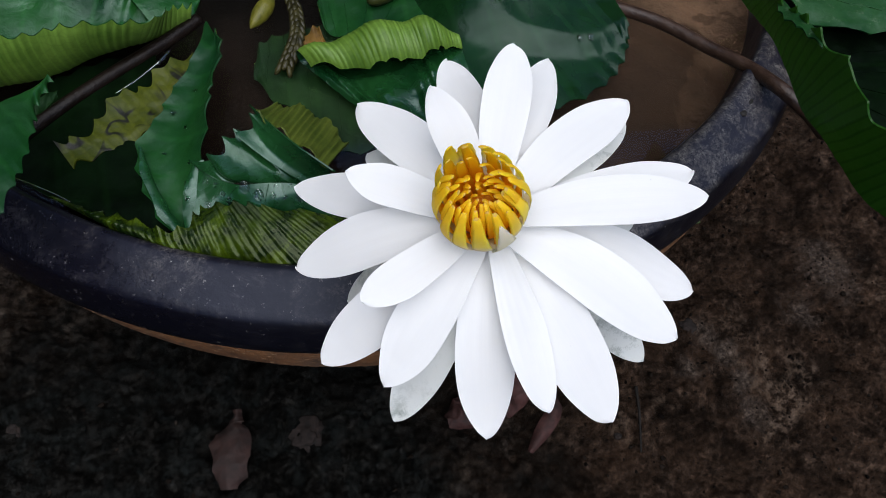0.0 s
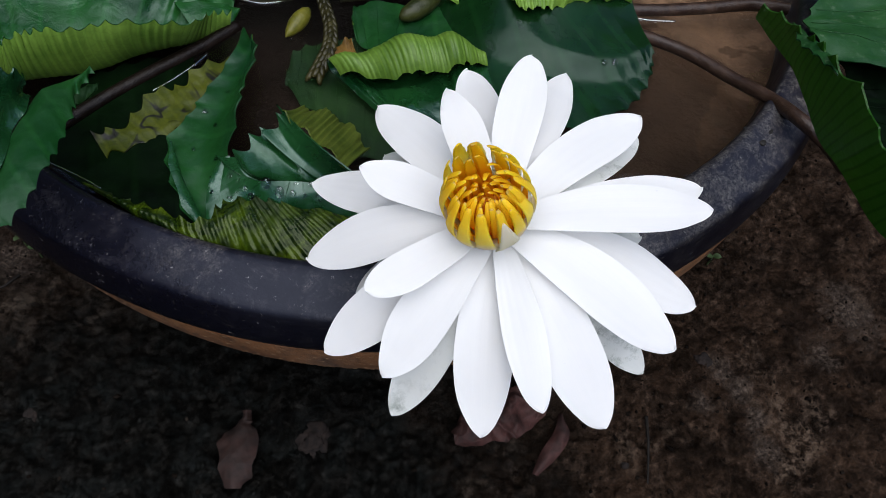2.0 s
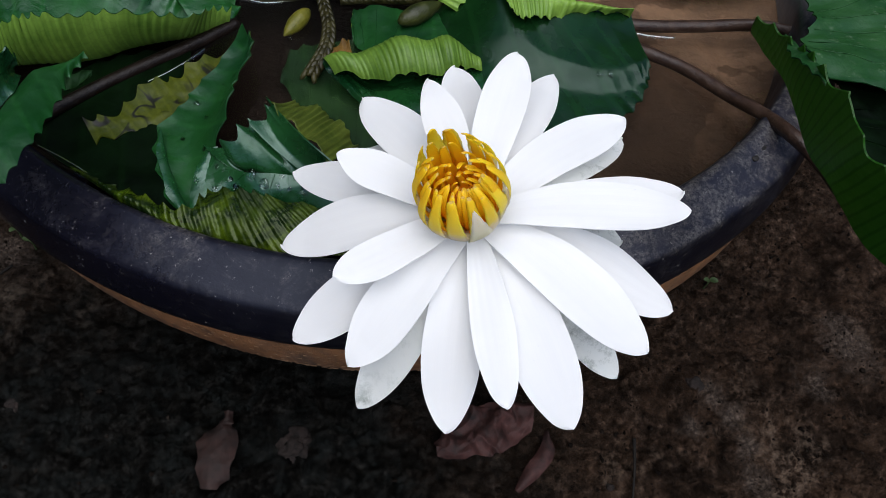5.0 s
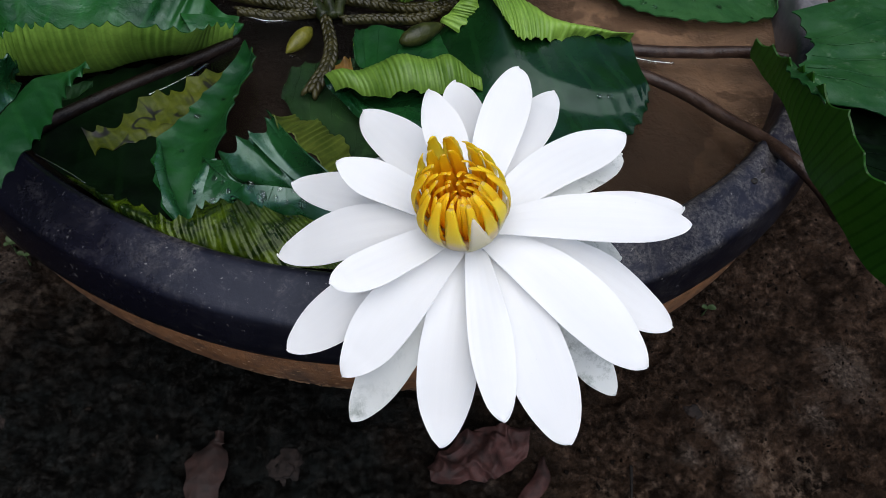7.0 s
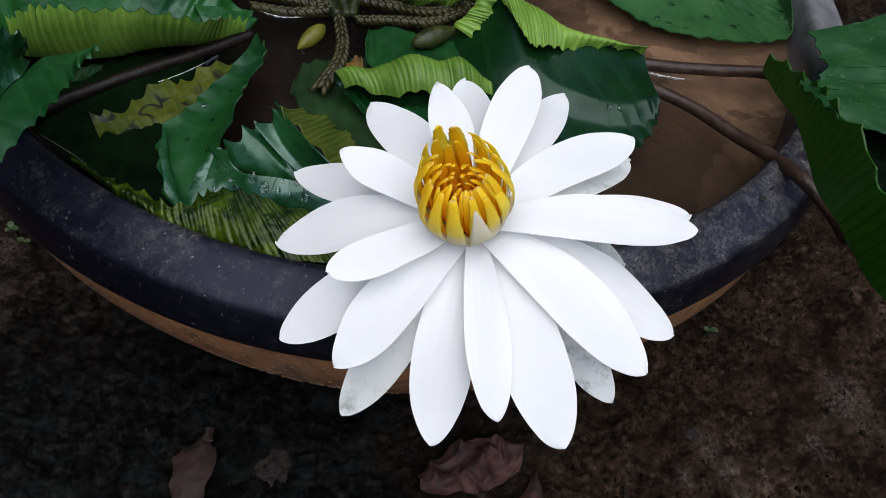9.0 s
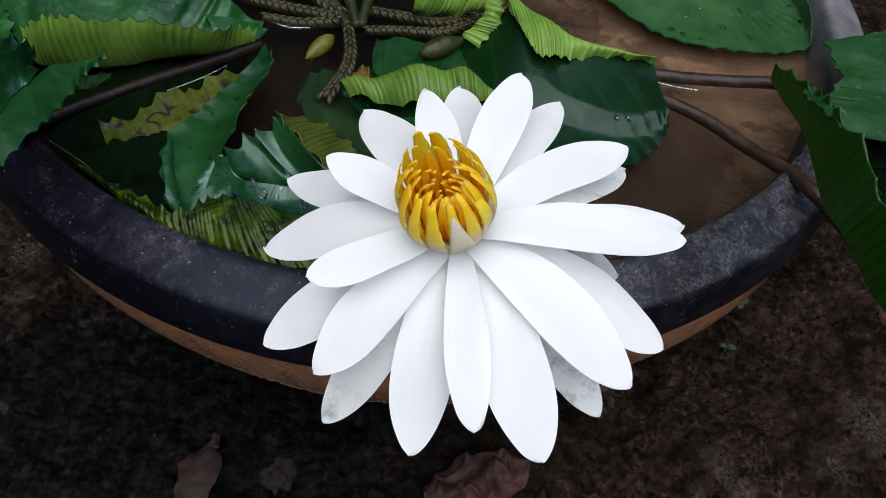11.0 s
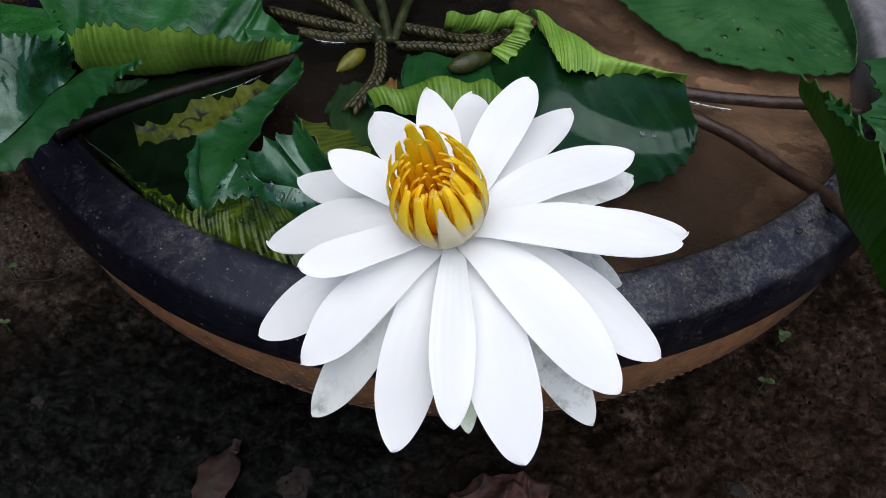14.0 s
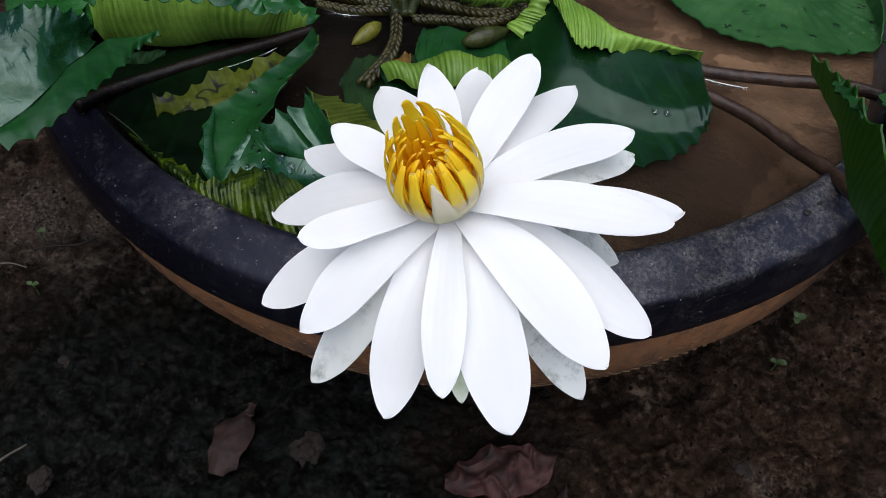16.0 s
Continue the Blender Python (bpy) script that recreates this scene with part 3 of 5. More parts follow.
WALL = plain_material("dark_shade_wall", (0.018, 0.022, 0.014), (0.05, 0.05, 0.038), 12, 0.9)
shade_wall("wall_north", 0.0, 1.25, 3.2, 0.12, 2.0)
shade_wall("wall_south", 0.0, -1.75, 3.2, 0.12, 0.7)
shade_wall("wall_east", 1.54, -0.25, 0.12, 2.88, 0.95)
shade_wall("wall_west", -1.54, -0.25, 0.12, 2.88, 2.4)

# ---- pot ----
WATER_Z = 0.205


POT_X, POT_Y = 0.008, -0.015


def pot_place(r, t, z):
    """A place on the pot, which is not quite round and leans a little."""
    r = r + 0.0035 * math.cos(2 * (t + radians(72))) + 0.0006 * math.sin(7 * t)
    if 0.01 < z < 0.178:
        r += 0.006 * max(0.0, math.cos(t + radians(40))) * min(1.0, (0.18 - z) / 0.05)
    x, y = POT_X + r * math.cos(t), POT_Y + r * math.sin(t)
    return (x, y, z + 0.04 * x * z / 0.21)


def turned(profile, sides):
    verts = [pot_place(r, 2 * math.pi * j / sides, z) for r, z in profile for j in range(sides)]
    faces = []
    for i in range(len(profile) - 1):
        for j in range(sides):
            k = (j + 1) % sides
            faces.append((i * sides + j, i * sides + k, (i + 1) * sides + k, (i + 1) * sides + j))
    return verts, faces


BODY_Z = (0.03, 0.06, 0.09, 0.12, 0.15, 0.182)
BODY_R = (0.180, 0.212, 0.2435, 0.2670, 0.2815, 0.2845)


def build_pot():
    pot = thing("water_pot", "wide clay water pot with a black glazed rim", "pot")
    body = [(0.0, 0.002), (0.165, 0.002), (0.178, 0.005)] + list(zip(BODY_R, BODY_Z)) + [(0.266, 0.184), (0.256, 0.15), (0.235, 0.10), (0.18, 0.03), (0.0, 0.02)]
    v, f = turned(body, 128)
    part("body", mesh_of("body", v, f), CLAY, pot, "stamped orange-brown clay body")
    prof = [(0.270, 0.181), (0.281, 0.1785), (0.2862, 0.1792), (0.2890, 0.1818), (0.2900, 0.1860), (0.2896, 0.1915), (0.2884, 0.1975), (0.2873, 0.2025), (0.2866, 0.2050), (0.2856, 0.2066), (0.2840, 0.2078), (0.2820, 0.2086),
            (0.2790, 0.2097), (0.2740, 0.2115), (0.2690, 0.2134), (0.2650, 0.2145), (0.2625, 0.2142), (0.2608, 0.2125), (0.2598, 0.2090), (0.2590, 0.200), (0.258, 0.182)]
    v, f = turned(prof, 180)
    rim = part("rim", mesh_of("rim", v, f), GLAZE, pot, "black glazed rim with dust and scuffs")
    for dx, dy, size in ((0.196, -0.208, .0030), (0.190, -0.2095, .0024), (0.1985, -0.2125, .0018), (0.2035, -0.2050, .0022), (0.1930, -0.2035, .0015), (0.2010, -0.2000, .0012)):
        bm = bmesh.new()
        bmesh.ops.create_icosphere(bm, subdivisions=2, radius=size)
        for v in bm.verts:
            v.co = Vector((v.co.x * 1.3, v.co.y, v.co.z * 0.28)) * (1 + 0.4 * noise.noise(v.co * 500 + Vector((dx * 90, 0, 0))))
        bmesh.ops.translate(bm, vec=(dx, dy, 0.2205), verts=bm.verts)
        part("chip", bm, plain_material("pit_dirt", (0.002, 0.002, 0.002), (0.02, 0.018, 0.016), 300, 0.6), rim, "dark pit in the glaze")
    # rows of small stamped ticks round the shoulder
    rng = random.Random(5)
    tick = bmesh.new()
    bmesh.ops.create_cube(tick, size=1.0)
    bmesh.ops.scale(tick, vec=(0.0018, 0.0003, 0.0006), verts=tick.verts)
    me = bpy.data.meshes.new("stamp")
    tick.to_mesh(me)
    tick.free()
    me.materials.append(CLAY)
    vs, fs = [], []
    base = [v.co.copy() for v in me.vertices]
    polys = [tuple(p.vertices) for p in me.polygons]
    bpy.data.meshes.remove(me)
    for row in range(22):
        z = 0.177 - row * 0.0042
        r = np.interp(z, BODY_Z, BODY_R)
        for k in range(300):
            a = 2 * math.pi * (k + 0.5 * (row % 2)) / 300
            if not -2.8 < a - 2 * math.pi < -0.3:
                continue
            if rng.random() < 0.35:
                continue
            m = Matrix.Translation(pot_place(r - 0.00004, a, z)) @ Matrix.Rotation(a, 4, "Z") @ Matrix.Rotation(radians(90 + rng.uniform(-8, 8)), 4, "Z")
            o = len(vs)
            vs += [m @ c for c in base]
            fs += [tuple(o + i for i in p) for p in polys]
    st = part("stamp_band", mesh_of("stamp_band", vs, fs, None, (plain_material("worn_stamp", (0.10, 0.055, 0.028), (0.27, 0.165, 0.092), 90, 0.8),), None, False), None, pot, "rows of small pale stamped ticks")
    tagged(st, kind="stuff")
    # mud inside
    vs, fs = [], []
    nr, ns = 40, 120
    for i in range(nr + 1):
        for j in range(ns):
            p = Vector(pot_place(0.260 * i / nr, 2 * math.pi * j / ns, 0))
            vs.append((p.x, p.y, 0.186 + 0.008 * noise.noise(p * 14) + 0.004 * noise.noise(p * 40) - 0.012 * (p.x < 0) * min(1, -p.x * 6)))
    for i in range(nr):
        for j in range(ns):
            k = (j + 1) % ns
            fs.append((i * ns + j, (i + 1) * ns + j, (i + 1) * ns + k, i * ns + k))
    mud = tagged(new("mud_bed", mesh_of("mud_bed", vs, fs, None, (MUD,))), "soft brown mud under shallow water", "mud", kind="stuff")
    ring = [(*pot_place(0.2596, 2 * math.pi * j / 128, 0)[:2], WATER_Z) for j in range(128)]
    w = new("water", mesh_of("water", ring, [tuple(range(128))], None, (WATER,), None, False))
    w.visible_shadow = False
    tagged(w, "still shallow muddy water in the pot", "water", kind="structure")


build_pot()

# ---- flower ----
FLOWER = Vector((0.0518, -0.3009, 0.2756))
FLOWER_UP = Vector((-0.14, -0.20, 0.97)).normalized()
FX = (Vector((1, 0, 0)) - FLOWER_UP * FLOWER_UP.x).normalized()
FY = FLOWER_UP.cross(FX)
FLOWER_M = Matrix(((FX.x, FY.x, FLOWER_UP.x, FLOWER.x), (FX.y, FY.y, FLOWER_UP.y, FLOWER.y), (FX.z, FY.z, FLOWER_UP.z, FLOWER.z), (0, 0, 0, 1)))

# the heart leans a little more than the petals
HEART_UP = (FLOWER_UP - 0.10 * FX).normalized()
HX = (FX - HEART_UP * FX.dot(HEART_UP)).normalized()
HY = HEART_UP.cross(HX)
HEART = FLOWER - 0.0010 * FX + 0.0026 * FLOWER_UP
HEART_M = Matrix(((HX.x, HY.x, HEART_UP.x, HEART.x), (HX.y, HY.y, HEART_UP.y, HEART.y), (HX.z, HY.z, HEART_UP.z, HEART.z), (0, 0, 0, 1)))


def petal_mesh(azimuth, length, rise, width, material, bow=0.10, cup=0.16, start=0.004, low=0.0, seed=0, twist=0.0):
    """A petal from the heart outwards: its tip lies at that azimuth, distance and rise. A shallow boat with fine pleats along it."""
    rng = np.random.default_rng(seed)
    nu, nv = 44, 19
    s = 1 - (1 - np.linspace(0, 1, nu)) ** 2.2
    lobe = s ** rng.uniform(0.82, 0.95) * (1 - s) ** rng.uniform(0.54, 0.64)
    base = 0.34 * np.clip(1 - s / 0.5, 0, 1) ** 1.5
    w = width / 2 * np.maximum(base + lobe / lobe.max() * (1 - 0.2 * (1 - s) ** 3), 0.0012)
    el = radians(rise)
    out = start + (length * math.cos(el) - start) * s
    up = low + (length * math.sin(el) - low) * s + bow * length * np.sin(np.pi * s ** 0.8) * 0.5
    v = np.linspace(-1, 1, nv)
    edge = 1 + 0.025 * np.sin(7 * s + rng.uniform(0, 6)) + 0.015 * np.sin(17 * s + rng.uniform(0, 6))
    side = w[:, None] * v[None] * np.where(v[None] > 0, edge[:, None], edge[::-1][:, None])
    # a low keel down the middle, edges lifted a little more towards the base, tip turned in
    trough = cup * w[:, None] * (np.abs(v[None]) ** 1.7) * (1.0 - 0.75 * s[:, None])
    pleat = 0.00005 * np.cos(v[None] * 15 + rng.uniform(0, 6)) * np.sin(np.pi * s[:, None]) + 0.00030 * np.sin(6 * s[:, None] + 2.2 * v[None] + rng.uniform(0, 6))
    ripple = 0.0005 * np.sin(9 * s[:, None] + rng.uniform(0, 6)) * v[None] ** 2 * np.sign(v[None])
    az = radians(azimuth)
    lean = rng.uniform(-0.05, 0.05) + twist
    swing = rng.uniform(-0.0016, 0.0016) * np.sin(np.pi * s)[:, None]
    ca, sa = math.cos(az), math.sin(az)
    side = side + swing
    x = out[:, None] * ca - side * sa
    y = out[:, None] * sa + side * ca
    z = up[:, None] + trough + pleat + ripple + side * lean + 0.0012 * np.clip(s[:, None] - 0.86, 0, 1) / 0.14
    local = np.stack([x, y, np.broadcast_to(z, x.shape)], -1).reshape(-1, 3)
    world_pts = np.array([FLOWER_M @ Vector(p) for p in local]).reshape(nu, nv, 3)
    return sheet(world_pts, material, material, 0.00035)


def build_flower():
    lily = thing("water_lily", "large open white water lily with golden heart over the rim", "flower", tuple(FLOWER))
    # azimuth, length, rise, width, height at the base
    outer = [(66, .0778, -11, .0175), (11.5, .0775, -8, .0175, -.0045), (-21, .0771, -15, .0205), (-65, .0770, -8.5, .0222),
             (-97, .0729, -14, .0200), (-148, .0757, -11.5, .0195), (157.5, .0796, -14, .0182), (128.5, .0708, -6, .0195), (96.5, .0750, -10, .0172)]
    inner = [(76, .0668, 5.5, .0178, .0020), (37.7, .0700, -4, .0190, .0010), (-2, .0718, 8, .0180, .0048), (-38, .0728, -6, .0218), (-80, .0656, -1.3, .0142), (-128.5, .0653, -4.3, .0195), (-176, .0711, -9.3, .0205, .0036),
             (-149, .0524, 14, .0150, .0060), (158, .0515, 15.5, .0150), (109.5, .0496, 27, .0145)]
    stained = [(-43, .0768, -25, .0168), (-123.5, .0777, -20.4, .0178), (36.8, .0734, -15.2, .0160), (5.5, .0651, -30, .0180), (-165, .0640, -27, .0160), (136, .0635, -20, .0165)]
    k = 0
    for rows, mat_, low, label in ((outer, PETAL, -0.0008, "white outer petal"), (inner, PETAL, 0.0026, "white inner petal"), (stained, PETAL_STAINED, -0.003, "white petal with grey-green stains")):
        for az, length, rise, width, *base in rows:
            k += 1
            part("petal", petal_mesh(az, length, rise, width, mat_, low=base[0] if base else low, seed=k, bow=0.135 - 0.0042 * rise), None, lily, label)
    vs, fs = lathe([(.0062, .0026), (.0104, .0050), (.0130, .0088), (.0142, .0130), (.0130, .0136), (.009, .009), (.004, .005)], 48)
    heart = part("heart", mesh_of("heart", [HEART_M @ Vector(v) for v in vs], fs), CREAM, lily, "cream base of the stamens")
    part("sepal", petal_mesh(-79, .0672, -32, .0115, SEPAL, low=-0.004, seed=41, bow=0.27), None, lily, "pale green sepal below the petals")
    # heart: rings of stamens, the outer ones broad and upright, the inner ones narrower, lower and bent in
    rng = random.Random(11)
    # count, girth, height, strap width, tip girth, offset, bend
    rings = [(15, .0151, .0318, .0054, .0108, 0.0, 0.12), (13, .0132, .0320, .0043, .0097, .5, 0.25), (13, .0110, .0290, .0036, .0080, .2, 0.5), (12, .0090, .0252, .0033, .0062, .7, 0.6), (9, .0066, .0224, .0031, .0040, .1, 0.6), (6, .0040, .0204, .0027, .0020, .4, 0.4)]
    for ring, (n, r, h, wd, tip, off, bend) in enumerate(rings):
        for i in range(n):
            a = 2 * math.pi * (i + off + rng.uniform(-.14, .14)) / n
            tall = h * rng.uniform(.88, 1.06) * (1 + 0.10 * math.sin(a) - 0.05 * math.cos(a))
            part("stamen", stamen_mesh(a, r * rng.uniform(.97, 1.03), tall, wd * rng.uniform(.85, 1.12), tip * rng.uniform(.70, 1.15), rng, STAMEN if ring < 1 else STAMEN_INNER, bend), None, heart)
    # a short cream petal-like stamen stands against the ring
    part("staminode", stamen_mesh(radians(-67), .0157, .0265, .0074, .0140, rng, CREAM, 0.0, (1.1, 1.25, 0.85, 0.35, 0.18, 0.05)), None, heart, "cream pointed petal-like stamen")
    # pistil disc in the heart
    vs, fs = lathe([(0.0, .0135), (.002, .0138), (.0040, .0148), (.0055, .0138), (.0070, .006), (.006, .001), (0, 0)], 36)
    me = mesh_of("pistil", [HEART_M @ Vector(v) for v in vs], fs)
    part("pistil", me, plain_material("pistil", (0.62, 0.22, 0.008), (0.80, 0.38, 0.015), 300, 0.5), heart, "orange pistil disc")
    part("stalk", tube_mesh([tuple(FLOWER_M @ Vector((0, 0, -0.001))), tuple(FLOWER_M @ Vector((0, 0.006, -0.018))), (0.055, -0.262, 0.228), (0.045, -0.225, 0.207), (0.02, -0.15, 0.192)], 0.0048, 40, 14), STEM, lily, "thick brown stalk")


def stamen_mesh(a, r, h, wd, tip, rng, material, bend=0.0, shape=(1.20, 1.18, 1.0, 0.58, 0.50, 0.28)):
    """A flat strap that rises from the cup, swells out and bends in at its blunt tip."""
    nu = 20
    s = np.linspace(0, 1, nu)
    rad = np.where(s < 0.5, r * (1 - 0.34 * (1 - 2 * s) ** 2.2), r - (r - tip) * np.clip(2 * s - 1, 0, 1) ** 1.9)
    z = 0.0045 + h * (0.03 + 0.97 * s ** 0.95)
    # the bent end leans over towards the middle
    over = np.clip((s - 0.72) / 0.28, 0, 1)
    hook = rng.uniform(0.5, 1.0) * bend
    rad = rad - 0.0032 * hook * over ** 1.5
    z = z - 0.0030 * hook * over ** 2
    w = wd / 2 * np.interp(s, (0, 0.25, 0.55, 0.86, 0.95, 1), shape)
    th = 0.00034 * np.interp(s, (0, 0.8, 1), (1, 1, 0.8))
    tw = rng.uniform(-0.22, 0.22)
    swirl = rng.uniform(-0.15, 0.55) * bend
    crinkle = rng.uniform(0, 6.3)
    verts, uvs, faces = [], [], []
    sec = [(-1, 0), (-0.6, 0.8), (0, 1), (0.6, 0.8), (1, 0), (0.6, -0.7), (0, -0.9), (-0.6, -0.7)]
    for i in range(nu):
        turn = a + swirl * s[i] ** 3
        ca, sa = math.cos(turn), math.sin(turn)
        for sx, sy in sec:
            ww, tt = w[i] * sx * (1 + 0.05 * math.sin(i * 1.9 + sx * 1.7 + crinkle)), th[i] * sy
            rr = max(rad[i], 0.0004) + tt + tw * s[i] * ww - 0.35 * ww * ww / max(r, 0.003)
            x, y = rr * ca - ww * sa, rr * sa + ww * ca
            verts.append(HEART_M @ Vector((x, y, z[i] + 0.3 * tt)))
            uvs.append((s[i], 0.5))
    m = len(sec)
    for i in range(nu - 1):
        for j in range(m):
            k = (j + 1) % m
            faces.append((i * m + j, i * m + k, (i + 1) * m + k, (i + 1) * m + j))
    faces.append(tuple(range(m))[::-1])
    faces.append(tuple((nu - 1) * m + j for j in range(m)))
    return mesh_of("stamen", verts, faces, uvs, (material,))


build_flower()

# ---- leaves ----


def pad_mesh(cx, cy, z, radius, turn, seed=3, top=None):
    """A floating round leaf: toothed margin, a slit to its middle and a lifted edge."""
    rng = np.random.default_rng(seed)
    ns, nr = 200, 24
    t = np.linspace(0.06, 2 * np.pi - 0.06, ns) + radians(turn)
    edge = radius * (1 + 0.03 * np.sin(2 * t + 1) + 0.02 * np.sin(3 * t)) + 0.0028 * tooth_line(ns, 46, rng)
    f = np.linspace(0.02, 1, nr)
    g = np.empty((ns, nr, 3))
    g[..., 0] = cx + np.cos(t)[:, None] * edge[:, None] * f
    g[..., 1] = cy + np.sin(t)[:, None] * edge[:, None] * f
    # pressed against the pot's inner wall where it reaches it
    dx, dy = g[..., 0] - POT_X, g[..., 1] - POT_Y
    far = np.maximum(np.hypot(dx, dy), 1e-6)
    pull = np.minimum(1.0, (0.2535 - 0.004 * (1 - f)[None]) / far)
    g[..., 0], g[..., 1] = POT_X + dx * pull, POT_Y + dy * pull
    g[..., 2] = z + 0.25 * (far - far * pull) + 0.003 * f[None] ** 4 + 0.0012 * np.sin(7 * t)[:, None] * f[None] ** 2 - 0.001 + 0.0004 * np.sin(60 * t)[:, None] * f[None]
    return [("lamina", sheet(g[::-1], top or LEAF_PALE, UNDER, 0.0009))]


round_leaf = leaf("floating round green lily leaf with wet toothed edge", pad_mesh(0.208, 0.031, 0.2065, 0.097, 80, top=LEAF_ROUND))

leaf("large green lily leaf with its yellow-green edge curled up", blade(
    [(-0.2327, -0.1199, 0.2400), (-0.2250, -0.0450, 0.2500), (-0.1750, -0.0200, 0.2480), (-0.1350, -0.0450, 0.2400), (-0.1050, -0.0790, 0.2300), (-0.0980, -0.0985, 0.2200), (-0.0870, -0.0985, 0.2110), (-0.0760, -0.1020, 0.2055)],
    [(-0.1801, -0.1696, 0.2190), (-0.1716, -0.1665, 0.2120), (-0.1472, -0.1559, 0.2080), (-0.1189, -0.1390, 0.2060), (-0.0962, -0.1287, 0.2050), (-0.0765, -0.1200, 0.2040)],
    wrinkle=.0016, nv=34, fan=(7, .0014), bulge=-0.003, teeth_b=19, tooth=0.0045, roll=((.010, 78), (.022, 24), (.008, 16)), scale=(.42, .92, 1.12, 1.02, .78, .25), ribs=36, rib=0.0003, seed=2, nu=220), blade(
    [(-0.1050, -0.1135, 0.2150), (-0.0918, -0.1087, 0.2120), (-0.0798, -0.1067, 0.2090), (-0.0726, -0.1065, 0.2062)], [(-0.0928, -0.1285, 0.2055), (-0.0829, -0.1259, 0.2055), (-0.0756, -0.1193, 0.2055), (-0.0719, -0.1075, 0.2058)], bulge=.001, seed=33, ruffle=.0004))
leaf("glossy toothed lily leaf leaning over the pot rim", blade(
    [(-0.1223, -0.1941, 0.2430), (-0.1252, -0.2010, 0.2450), (-0.1287, -0.2062, 0.2470), (-0.1355, -0.2154, 0.2500), (-0.1375, -0.2271, 0.2510), (-0.1388, -0.2438, 0.2520), (-0.1391, -0.2633, 0.2520), (-0.1489, -0.2850, 0.2480)],
    [(-0.1212, -0.1952, 0.2430), (-0.1222, -0.2033, 0.2440), (-0.1238, -0.2097, 0.2450), (-0.1223, -0.2211, 0.2460), (-0.1211, -0.2354, 0.2490), (-0.1210, -0.2481, 0.2510), (-0.1222, -0.2592, 0.2520), (-0.1241, -0.2716, 0.2520), (-0.1297, -0.2811, 0.2500), (-0.1405, -0.2891, 0.2460)],
    top=LEAF_SATIN, bulge=0.002, teeth_b=11, tooth=0.004, seed=3, ruffle=.0004, nu=160, wrinkle=.0016), blade(
    [(-0.1386, -0.2161, 0.2530), (-0.1385, -0.2197, 0.2620), (-0.1427, -0.2254, 0.2690), (-0.1496, -0.2301, 0.2730), (-0.1577, -0.2386, 0.2760), (-0.1687, -0.2581, 0.2760)],
    [(-0.1377, -0.2180, 0.2505), (-0.1370, -0.2277, 0.2515), (-0.1383, -0.2443, 0.2525), (-0.1386, -0.2638, 0.2525), (-0.1430, -0.2742, 0.2500), (-0.1522, -0.2886, 0.2460)],
    top=LEAF_WET, under=UNDER_DULL, bulge=-0.003, teeth_a=9, tooth=0.004, seed=31, ruffle=.0006, nv=40, wrinkle=.003))
leaf("small dark lily leaf under the glossy one", blade(
    [(-0.1418, -0.1990, 0.2300), (-0.1331, -0.1939, 0.2290), (-0.1258, -0.1869, 0.2270)], [(-0.1413, -0.2027, 0.2260), (-0.1319, -0.1989, 0.2250), (-0.1252, -0.1901, 0.2260)], top=LEAF_SUNK, seed=32, ruffle=.001))
leaf("dark green lily leaf behind the curled one", blade(
    [(-0.2534, -0.1368, 0.2220), (-0.2292, -0.1757, 0.2220), (-0.2005, -0.2078, 0.2220)], [(-0.2068, -0.1412, 0.2260), (-0.1892, -0.1629, 0.2260), (-0.1849, -0.1943, 0.2220)], teeth_b=7, seed=4, wrinkle=.002, veins=5))
ragged_leaf = leaf("narrow folded lily leaf, wet and ragged, upright in the pot", blade(
    [(-0.0628, -0.1370, 0.2170), (-0.0700, -0.1570, 0.2140), (-0.0780, -0.1750, 0.2130), (-0.0830, -0.1910, 0.2120), (-0.0925, -0.2080, 0.2120), (-0.0880, -0.2290, 0.2130), (-0.0775, -0.2500, 0.2100), (-0.0690, -0.2590, 0.2075)],
    [(-0.0612, -0.1390, 0.2170), (-0.0575, -0.1550, 0.2190), (-0.0600, -0.1760, 0.2205), (-0.0608, -0.1940, 0.2205), (-0.0630, -0.2150, 0.2190), (-0.0650, -0.2290, 0.2140), (-0.0620, -0.2430, 0.2110), (-0.0640, -0.2570, 0.2080)],
    top=LEAF_SATIN, bulge=-0.005, teeth_a=9, teeth_b=9, tooth=0.0030, ruffle=.0008, seed=5, nv=34, wrinkle=.0014), blade(
    [(-0.0915, -0.2110, 0.2138), (-0.0890, -0.2250, 0.2142), (-0.0830, -0.2410, 0.2128), (-0.0770, -0.2515, 0.2105), (-0.0700, -0.2590, 0.2088)],
    [(-0.0900, -0.2130, 0.2130), (-0.0845, -0.2270, 0.2112), (-0.0785, -0.2400, 0.2100), (-0.0730, -0.2490, 0.2090), (-0.0680, -0.2580, 0.2086)],
    top=LEAF_FILM, under=LEAF, seed=35, ruffle=.0003, bulge=.0010, teeth_a=3, tooth=.0015), blade(
    [(-0.0655, -0.2250, 0.2175), (-0.0690, -0.2350, 0.2150), (-0.0700, -0.2450, 0.2125), (-0.0690, -0.2540, 0.2100)],
    [(-0.0605, -0.2240, 0.2185), (-0.0610, -0.2350, 0.2140), (-0.0615, -0.2440, 0.2120), (-0.0635, -0.2545, 0.2092)],
    top=LEAF_FILM, under=LEAF, seed=36, ruffle=.0003, bulge=.0008, wrinkle=.0012))
